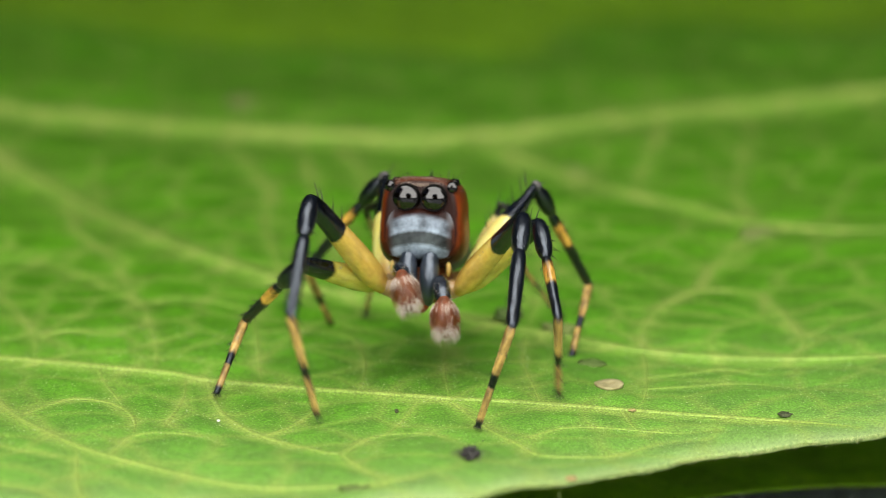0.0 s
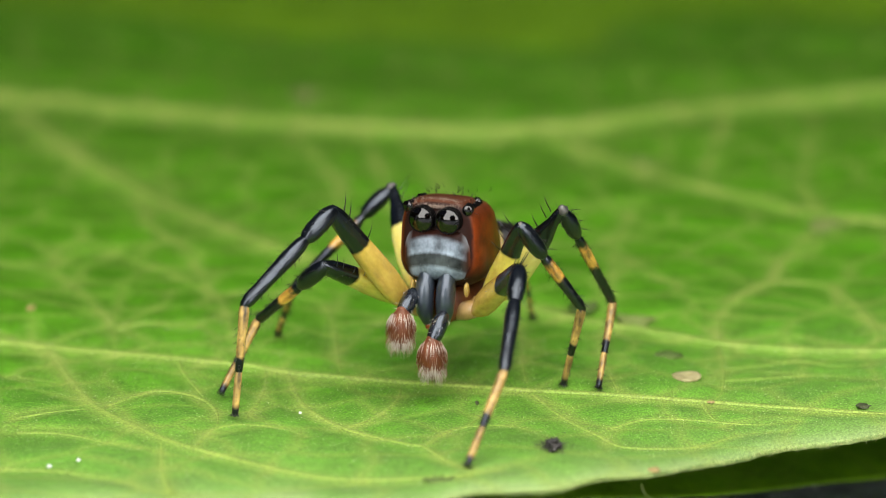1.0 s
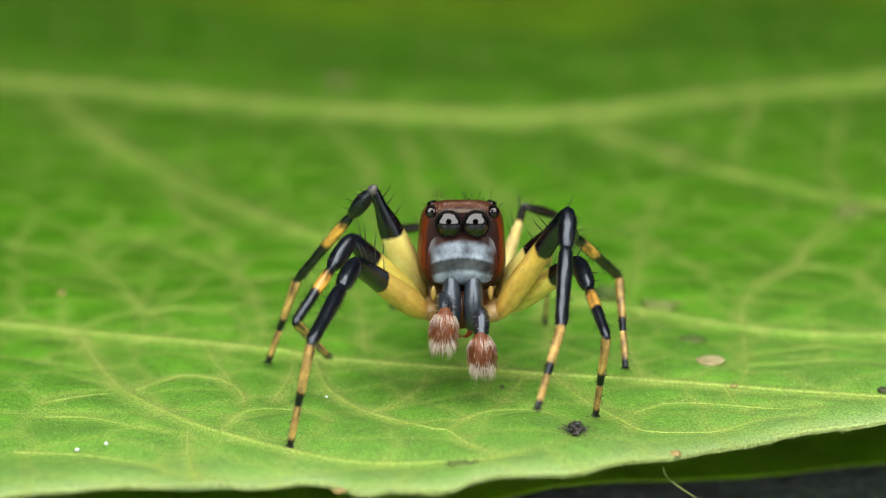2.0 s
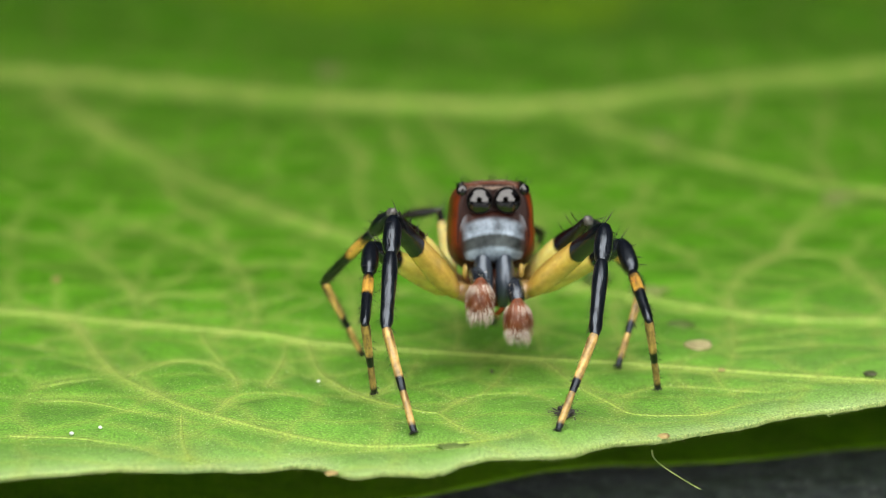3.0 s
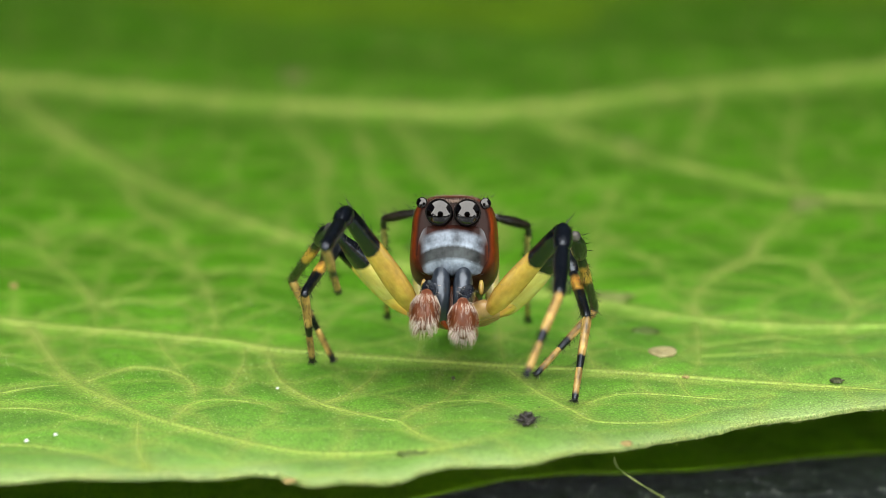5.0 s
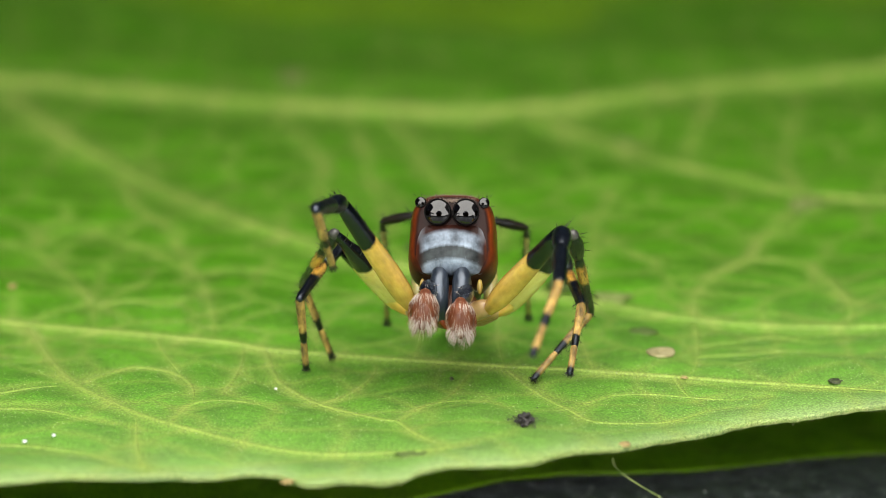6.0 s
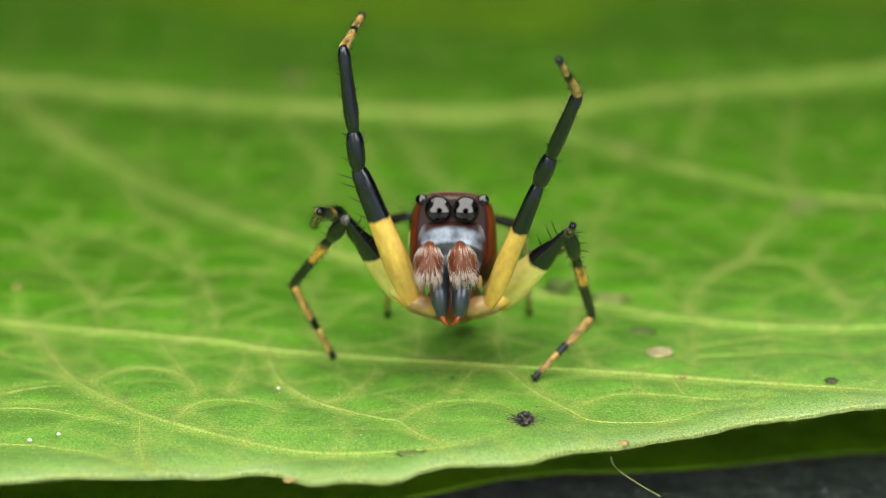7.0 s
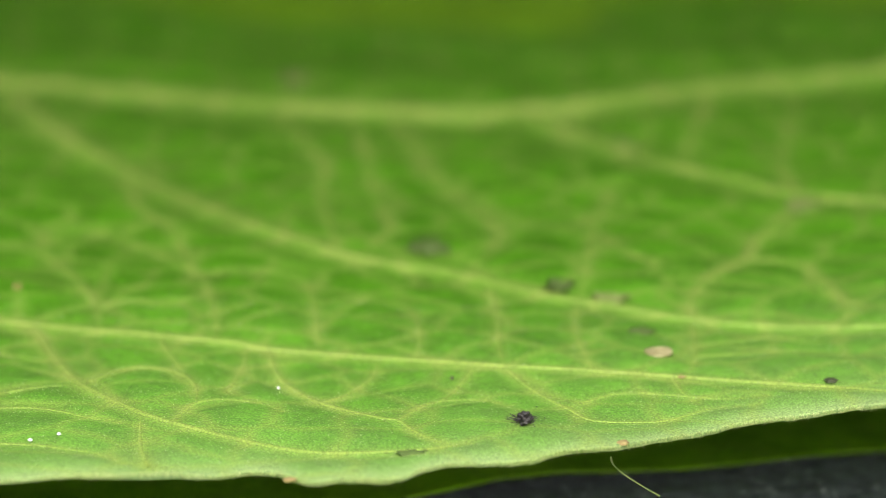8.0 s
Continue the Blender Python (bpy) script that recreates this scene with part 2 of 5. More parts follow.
def face_material():
    """Front of the head: slate skin with two bands of short silvery scales, red-brown towards the sides."""
    m, n, l, b = mat("silver_scales")
    co = n.new("ShaderNodeTexCoord").outputs["Object"]
    sep = n.new("ShaderNodeSeparateXYZ")
    l.new(co, sep.inputs[0])
    st = n.new("ShaderNodeMapping")
    st.inputs["Scale"].default_value = (3.0, 1.0, 0.35)
    l.new(co, st.inputs["Vector"])
    tx = noise_node(n, l, 6000, 5, st.outputs[0], 0.7)
    z = n.new("ShaderNodeMath")
    z.operation = "MULTIPLY_ADD"
    z.inputs[1].default_value = 1 / (2.0 * MM)
    l.new(sep.outputs["Z"], z.inputs[0])
    wob = n.new("ShaderNodeMath")
    wob.operation = "MULTIPLY_ADD"
    wob.inputs[1].default_value = 0.03
    wob.inputs[2].default_value = -0.015
    l.new(tx.outputs["Fac"], wob.inputs[0])
    bow = n.new("ShaderNodeMath")
    bow.operation = "MULTIPLY"
    l.new(sep.outputs["X"], bow.inputs[0])
    l.new(sep.outputs["X"], bow.inputs[1])
    arch = n.new("ShaderNodeMath")
    arch.operation = "MULTIPLY_ADD"
    arch.inputs[1].default_value = 0.19 / (MM * MM)
    l.new(bow.outputs[0], arch.inputs[0])
    l.new(wob.outputs[0], arch.inputs[2])
    l.new(arch.outputs[0], z.inputs[2])
    r = ramp(n, [(0.35, (0.010, 0.012, 0.016)), (0.42, (0.12, 0.15, 0.19)), (0.50, (0.16, 0.20, 0.24)), (0.54, (0.040, 0.047, 0.050)),
                 (0.64, (0.030, 0.036, 0.038)), (0.67, (0.18, 0.22, 0.27)), (0.80, (0.13, 0.155, 0.19)), (0.845, (0.030, 0.010, 0.007))])
    l.new(z.outputs[0], r.inputs["Fac"])
    c = mixc(n, l, 0.14, r.outputs["Color"], ramp_of(n, l, tx.outputs["Fac"], 0.25, 0.7), "OVERLAY")
    blot = noise_node(n, l, 2600, 3, co, 0.6)
    c = mixc(n, l, 0.75, c, ramp_of(n, l, blot.outputs["Fac"], 0.3, 0.70), "OVERLAY")
    out_ = n.new("ShaderNodeMath")
    out_.operation = "ABSOLUTE"
    l.new(sep.outputs["X"], out_.inputs[0])
    far = n.new("ShaderNodeMath")
    far.operation = "MULTIPLY_ADD"
    far.inputs[1].default_value = 1 / MM
    l.new(out_.outputs[0], far.inputs[0])
    l.new(wob.outputs[0], far.inputs[2])
    # pale tufts on the cheeks beside the great eyes, then the red of the sides
    high = n.new("ShaderNodeMath")
    high.operation = "MULTIPLY"
    high.inputs[1].default_value = 1 / (2.0 * MM)
    l.new(sep.outputs["Z"], high.inputs[0])
    cheek = mixc(n, l, ramp_of(n, l, high.outputs[0], 0.66, 0.80), (0.03, 0.012, 0.008), (0.15, 0.16, 0.18))
    c = mixc(n, l, ramp_of(n, l, far.outputs[0], 0.54, 0.68), c, cheek)
    l.new(mixc(n, l, ramp_of(n, l, far.outputs[0], 0.68, 0.78), c, (0.10, 0.019, 0.005)), b.inputs["Base Color"])
    b.inputs["Roughness"].default_value = 0.36
    b.inputs["Specular IOR Level"].default_value = 0.12
    bump(n, l, tx.outputs["Fac"], b, 0.25, 0.02)
    return m


M_eye = eye_material()
M_face = face_material()


# ---- building blocks ----
def part(name, bm, material, parent, label="", smooth=True):
    """One mesh object from a bmesh in millimetres, under its thing or part."""
    bmesh.ops.recalc_face_normals(bm, faces=bm.faces)
    bmesh.ops.scale(bm, vec=(MM, MM, MM), verts=bm.verts)
    me = bpy.data.meshes.new(name)
    bm.to_mesh(me)
    bm.free()
    for mt in material if isinstance(material, (list, tuple)) else (material,):
        me.materials.append(mt)
    if smooth:
        me.shade_smooth()
    ob = new(name, me)
    ob.parent = parent
    if label:
        tagged(ob, label)
    return ob


def thing(name, label, category, at=(0, 0, 0), group="", kind=""):
    ob = new(name)
    ob.empty_display_size = MM
    ob.location = mm(at)
    return tagged(ob, label, category, group, kind)


def tube(bm, pts, radii, seg=14, flat=1.0, cap=True, mat_i=0, ridge=0.0):
    """A round-ended tube through pts; flat squeezes it across its own x axis."""
    pts = [Vector(p) for p in pts]
    if cap:
        a, b = pts[0] - pts[1], pts[-1] - pts[-2]
        a.normalize(), b.normalize()
        pts = [pts[0] + a * radii[0] * 0.75, pts[0] + a * radii[0] * 0.45] + pts + [pts[-1] + b * radii[-1] * 0.45, pts[-1] + b * radii[-1] * 0.75]
        radii = [radii[0] * 0.35, radii[0] * 0.8] + list(radii) + [radii[-1] * 0.8, radii[-1] * 0.35]
    rings, side = [], None
    for i, p in enumerate(pts):
        d = (pts[min(i + 1, len(pts) - 1)] - pts[max(i - 1, 0)]).normalized()
        if side is None:
            side = d.orthogonal().normalized() if abs(d.x) > 0.9 else (Vector((1, 0, 0)) - d * d.x).normalized()
        side = (side - d * side.dot(d)).normalized()
        up = d.cross(side)
        rings.append([bm.verts.new(p + radii[i] * (1 + ridge * math.sin(2 * a) ** 2) * (flat * math.cos(a) * side + math.sin(a) * up)) for a in (2 * math.pi * k / seg for k in range(seg))])
    for r0, r1 in zip(rings, rings[1:]):
        for k in range(seg):
            bm.faces.new((r0[k], r0[(k + 1) % seg], r1[(k + 1) % seg], r1[k])).material_index = mat_i
    bm.faces.new(rings[0]).material_index = mat_i
    bm.faces.new(rings[-1]).material_index = mat_i


def hair(bm, p, d, length, r, mat_i=0, bend=None):
    """A three-sided tapering bristle, bent once."""
    p, d = Vector(p), Vector(d).normalized()
    bend = Vector(bend) if bend else Vector((0, 0, 0))
    s = d.orthogonal().normalized()
    u = d.cross(s)
    mid = p + d * length * 0.55
    tip = p + d * length + bend * length
    a = [bm.verts.new(p + r * (math.cos(k * 2.0944) * s + math.sin(k * 2.0944) * u)) for k in range(3)]
    b = [bm.verts.new(mid + bend * length * 0.25 + 0.65 * r * (math.cos(k * 2.0944) * s + math.sin(k * 2.0944) * u)) for k in range(3)]
    t = bm.verts.new(tip)
    for k in range(3):
        j = (k + 1) % 3
        bm.faces.new((a[k], a[j], b[j], b[k])).material_index = mat_i
        bm.faces.new((b[k], b[j], t)).material_index = mat_i


def blob(bm, c, r, seg=20, rings=14, mat_i=0, rough=0.0, seed=0):
    """An ellipsoid, uneven where rough is given."""
    c = Vector(c)
    r = Vector(r) if not isinstance(r, (int, float)) else Vector((r, r, r))
    grid = []
    for i in range(rings + 1):
        th = math.pi * i / rings
        row = []
        for k in range(seg):
            ph = 2 * math.pi * k / seg
            v = Vector((math.sin(th) * math.cos(ph), math.sin(th) * math.sin(ph), math.cos(th)))
            s = 1 + rough * noise.noise(v * 2.3 + Vector((seed * 7.1, seed, 0)))
            row.append(c + Vector((v.x * r.x, v.y * r.y, v.z * r.z)) * s)
        grid.append(row)
    top, bot = bm.verts.new(grid[0][0]), bm.verts.new(grid[-1][0])
    vs = [[bm.verts.new(p) for p in row] for row in grid[1:-1]]
    for k in range(seg):
        j = (k + 1) % seg
        bm.faces.new((top, vs[0][k], vs[0][j])).material_index = mat_i
        bm.faces.new((bot, vs[-1][j], vs[-1][k])).material_index = mat_i
        for a, b in zip(vs, vs[1:]):
            bm.faces.new((a[k], b[k], b[j], a[j])).material_index = mat_i


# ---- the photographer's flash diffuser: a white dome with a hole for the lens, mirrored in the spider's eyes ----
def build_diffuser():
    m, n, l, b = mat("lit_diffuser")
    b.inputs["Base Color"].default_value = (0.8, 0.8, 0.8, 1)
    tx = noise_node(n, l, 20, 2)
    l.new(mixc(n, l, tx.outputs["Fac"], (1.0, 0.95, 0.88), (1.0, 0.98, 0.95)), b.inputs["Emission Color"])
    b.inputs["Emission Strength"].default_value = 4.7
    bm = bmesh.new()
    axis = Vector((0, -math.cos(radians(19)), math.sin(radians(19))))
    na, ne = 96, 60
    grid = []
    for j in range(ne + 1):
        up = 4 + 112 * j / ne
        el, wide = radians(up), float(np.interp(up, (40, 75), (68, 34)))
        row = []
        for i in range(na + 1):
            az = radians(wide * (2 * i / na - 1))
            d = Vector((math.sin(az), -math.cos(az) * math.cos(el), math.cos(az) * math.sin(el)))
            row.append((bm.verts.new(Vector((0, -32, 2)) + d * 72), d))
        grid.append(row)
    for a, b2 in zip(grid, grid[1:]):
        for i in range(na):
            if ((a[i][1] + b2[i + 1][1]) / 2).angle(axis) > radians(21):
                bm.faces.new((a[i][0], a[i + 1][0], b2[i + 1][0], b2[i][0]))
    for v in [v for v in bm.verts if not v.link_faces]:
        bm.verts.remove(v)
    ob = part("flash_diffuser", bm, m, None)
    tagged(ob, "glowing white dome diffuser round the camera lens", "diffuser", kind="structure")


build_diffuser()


# ---- the leaf ----
def leaf_z(x, y):
    """Height of the leaf's upper side: flat near half, and beyond the midrib a half that falls away."""
    d = y - (29 + 0.03 * x * x)
    rise = -0.03 * (d + np.sqrt(d * d + 4))
    return rise + 0.12 * np.sin(0.55 * x + 0.3 * y) * np.cos(0.4 * y - 0.2 * x) * np.clip((y + 14) / 6, 0, 1)


EDGE = [(-22, -13.3), (-16, -12.0), (-11, -10.6), (-8.9, -9.74), (-7.79, -9.42), (-6.66, -9.17), (-5.65, -8.86), (-4.96, -8.98), (-4.39, -8.81), (-3.94, -8.55), (-3.36, -8.68), (-3.01, -9.1), (-2.66, -9.44), (-2.1, -9.24), (-1.64, -9.4), (-1.18, -9.56), (-0.73, -9.22), (-0.45, -8.79), (0.07, -8.52), (0.76, -8.59), (1.79, -8.38), (2.61, -7.56), (3.66, -6.86), (4.62, -5.92), (6.07, -4.64), (7.26, -4.23), (8.46, -3.91), (9.28, -3.71), (13, -2.3), (18, -0.1), (24, 3.3)]
VEINS = []


def vein(w0, w1, *pts):
    """A rib of the leaf, from its wide end to its thin one, in millimetres."""
    VEINS.append((w0, w1, pts))


# the midrib
vein(0.34, 0.34, (-13.7, 31.7), (-11.4, 30.4), (-9.2, 29.6), (-7, 29), (-4.8, 27.8), (-2.6, 26.8), (-0.5, 26.6), (1.4, 26.7), (3.1, 27), (5.3, 28.3), (7.5, 30), (9.7, 31.2), (11.5, 31.8), (14.2, 32.8))
# side ribs
vein(0.22, 0.14, (-10.9, 27.8), (-9.6, 23.9), (-8, 20.7), (-6.5, 17.2), (-5.1, 14.1), (-3.7, 12.1), (-2.4, 10.7), (-1.1, 9.7), (0.2, 8.9), (1.5, 7.3), (2.7, 6.1), (4, 5.3), (5.2, 4.6), (6.4, 4.2), (8.3, 3.7), (9.7, 3.5), (11.1, 3.5))
vein(0.2, 0.13, (1.9, 26.5), (3, 24.6), (4.4, 21.8), (5.7, 19.7), (7, 18.6), (8.3, 17.1), (9.3, 16.4), (10.5, 15.9), (12, 15.8))
vein(0.13, 0.07, (-11.7, 4.8), (-10, 4.4), (-9, 3.9), (-7.7, 3.2), (-6, 2.4), (-4.5, 1.9), (-3.8, 1.5), (-2.2, 1.1), (-0.4, 0.4), (1.4, -0.4), (3.2, -0.8), (5, -1.1), (6.8, -1.6), (8.2, -2.2), (9.7, -2.9))
vein(0.1, 0.06, (-9, 3.5), (-8.7, 2.1), (-8.2, -0.3), (-7.6, -2.4), (-6.3, -4.6), (-5.1, -5.7), (-3.9, -6.6), (-2.7, -7.3), (-1.5, -7.5), (-0.3, -7.5), (0.5, -7.2))
# the net between them
vein(0.075, 0.05, (-3.8, 1.39), (-3.69, 0.29), (-3.46, -1.03), (-3.1, -2.04), (-2.66, -3), (-2.06, -3.76), (-1.46, -4.42), (-0.94, -4.81), (-0.58, -3.75), (-0.17, -3.12), (0.31, -2.97), (0.9, -3.08), (1.43, -3.57))
vein(0.055, 0.04, (-0.94, -4.81), (-0.57, -5.99), (-0.22, -6.72), (0.07, -7.08))
vein(0.09, 0.07, (5.5, 4.5), (5.6, 6.4), (6.1, 8.4), (6.9, 10.2), (8, 10.1), (8.5, 8.6), (8.8, 6.7), (9, 4.9), (8.8, 3.7))
vein(0.09, 0.06, (6.9, 10.2), (7.3, 12.4), (8.1, 15), (8.5, 16.5))
vein(0.06, 0.04, (5.5, 4.5), (5.5, 2.3), (5.4, -0), (5.2, -0.9))
vein(0.08, 0.05, (-11.1, 12.5), (-10.2, 11.8), (-9.3, 11.3), (-8.3, 8), (-7.7, 5), (-7.6, 3.4))
vein(0.07, 0.05, (-9.3, 11.3), (-9, 12.9), (-8.3, 13.1), (-7.2, 11.9), (-6.2, 10), (-5.5, 8.4), (-5.2, 5.8), (-5, 3.7), (-5, 2.3))
vein(0.06, 0.05, (-5.5, 8.4), (-4.7, 9.1), (-3.6, 8.6), (-3.1, 7.9), (-2.9, 5.8), (-2.8, 3.5), (-2.7, 1.5))
vein(0.05, 0.04, (-2.9, 5.8), (-2.1, 6.4), (-1.2, 6.2), (-0.7, 5.2), (-0.5, 2.5), (-0.6, 0.6))
vein(0.06, 0.04, (1, 7.5), (1.2, 5), (1.2, 1.6), (1.3, -0.3))
vein(0.09, 0.07, (-1.3, 25.9), (-0.6, 21.8), (0.1, 17.7), (0.9, 15.1), (1.4, 13.6), (2.3, 14.2), (3.3, 14.3))
vein(0.06, 0.05, (1.4, 13.6), (1.1, 10.6), (0.7, 9.3))
vein(0.07, 0.05, (-4.2, 25.8), (-3.4, 22.6), (-2.9, 19.1), (-2.9, 16.2), (-2.4, 10.7))
vein(0.06, 0.05, (3.3, 14.3), (3.9, 11.7), (4.7, 9.5), (5.8, 8.6))
vein(0.065, 0.045, (-9.3, -2.6), (-8.6, -2.2), (-7.9, -2.1), (-7.6, -2.4))
vein(0.055, 0.04, (-9.31, -3.76), (-8.67, -3.9), (-8, -4.29), (-7.44, -4.83), (-6.78, -5.26))
vein(0.06, 0.04, (-5.63, -5.32), (-5.48, -4.51), (-5.25, -3.68), (-4.79, -3.22), (-4.2, -3.16), (-3.66, -3.52), (-3.35, -4))
vein(0.055, 0.04, (-2.7, -3.3), (-2, -2.1), (-1.5, -0.6), (-1.4, 0.7))
vein(0.055, 0.04, (1.4, -0.7), (2, -2.5), (2.7, -3.9), (3.1, -4.7), (3.8, -4.7), (4.7, -4.4), (5.6, -3.5), (6.5, -3.3))
vein(0.055, 0.04, (4.9, -1.1), (5.1, -2.3), (5.5, -3.4))
vein(0.055, 0.04, (5.4, 0.8), (6.3, 1.2), (7.5, 1.6), (8.7, 1))
vein(0.06, 0.04, (-9.79, -6.33), (-9.09, -6.54), (-8.38, -6.76), (-7.67, -7.2), (-7.08, -7.52), (-6.52, -8.3))
vein(0.055, 0.04, (0.6, -0.6), (0.2, -2.3), (-0.2, -3.3))
vein(0.055, 0.04, (-7.7, 5.3), (-6.8, 5.6), (-6.1, 5), (-5.2, 5.8))
vein(0.05, 0.04, (8.5, 16.5), (8.3, 21), (8.7, 25.1), (9.2, 29.5))
vein(0.05, 0.04, (8.8, 5.1), (9.5, 6), (10.3, 7))
vein(0.05, 0.04, (3, 5.7), (2.9, 2.8), (3.2, -0.8))
vein(0.055, 0.04, (-4.6, -2.5), (-4.3, 0.2), (-4.3, 1.8))
vein(0.05, 0.04, (-7.6, 20.4), (-7.3, 16.2), (-6.4, 12.9), (-5.7, 9.1))
vein(0.055, 0.04, (-6, -8.5), (-6.2, -7.2), (-6.3, -5.2), (-6.3, -4.7))
vein(0.06, 0.045, (-7.59, -1.95), (-7.31, -1.39), (-6.98, -0.79), (-6.58, -0.24), (-5.97, -0.48), (-5.59, -0.93), (-5.32, -1.73), (-5.2, -2.73), (-5.22, -3.57))
vein(0.05, 0.04, (-9.6, 1.4), (-8.8, 0.8), (-8.3, 0))
vein(0.07, 0.05, (6.7, 27.4), (6.2, 23.6), (5.7, 19.7))
vein(0.06, 0.05, (4, 16.9), (3.5, 13.1), (3.3, 8.6), (3, 6))
vein(0.06, 0.05, (-2, 23.6), (-1.7, 18.1), (-1.2, 13.9), (-1.9, 10.4))
vein(0.05, 0.04, (-9.4, 11.3), (-9.2, 13.4), (-8.7, 14.4))
vein(0.05, 0.04, (-7.7, 4.8), (-7.2, 6.3), (-6.7, 7.5), (-6.5, 9.2))
vein(0.05, 0.04, (-6.16, 2.15), (-6.01, 1.25), (-5.75, 0.15), (-5.49, -1.08))
vein(0.05, 0.04, (2.98, -3.17), (3.59, -2.51), (4.25, -2.37), (4.96, -2.5), (6.02, -2.77), (6.86, -2.62))
vein(0.05, 0.04, (5.48, 1.99), (6.36, 2.57), (7.24, 3.03), (7.95, 2.41), (8.82, 2.47))
vein(0.06, 0.05, (-7.46, 12.57), (-7.04, 13.51), (-6.41, 14.27), (-5.84, 15.08))


def edge_y(x):
    ex, ey = np.array([p[0] for p in EDGE]), np.array([p[1] for p in EDGE])
    return np.interp(x, ex, ey)


def dense(pts, step=0.25):
    """Smooth points along a vein, evenly spaced."""
    p = np.array(pts, float)
    p = np.vstack([2 * p[0] - p[1], p, 2 * p[-1] - p[-2]])
    out = []
    for i in range(1, len(p) - 2):
        n = max(2, int(np.hypot(*(p[i + 1] - p[i])) / step))
        for u in np.linspace(0, 1, n, endpoint=False):
            out.append(0.5 * (2 * p[i] + (p[i + 1] - p[i - 1]) * u + (2 * p[i - 1] - 5 * p[i] + 4 * p[i + 1] - p[i + 2]) * u * u + (3 * p[i] - p[i - 1] - 3 * p[i + 1] + p[i + 2]) * u ** 3))
    out.append(p[-2])
    return np.array(out)


def margin_sheen_of(d):
    """Paleness of the blade at the distance d from its edge: pale rim plus painted sheen."""
    # the widest term paints the whitish sheen of the near blade into its colour
    return np.clip(0.42 * np.exp(-(d / 0.4) ** 2) + 0.26 * np.exp(-(d / 1.6) ** 2) + 0.25 * np.exp(-(d / 9.5) ** 2), 0, 1)


def amp(i, w, y):
    """How pale a vein is: the big ribs fully, the small net less, and less so deep in the blade."""
    return (0.85, 0.72, 0.7, 1.0, 0.95)[i] if i < 5 else 0.44 + 0.34 * np.exp(-((y + 5) / 8) ** 2) + 1.6 * w


BLADE = {}


def blade_z(x, y):
    """Height of the blade with its puckers, at one place."""
    xs, z = BLADE["xs"], BLADE["z"]
    i = min(len(xs) - 2, max(0, int((x - xs[0]) / (xs[1] - xs[0]))))
    b = BLADE["base"][i]
    j = min(len(z) - 2, max(0, int((max(0, y - b) / (64 - b)) ** (1 / 1.35) * (len(z) - 1))))
    return float(z[j:j + 2, i:i + 2].max())


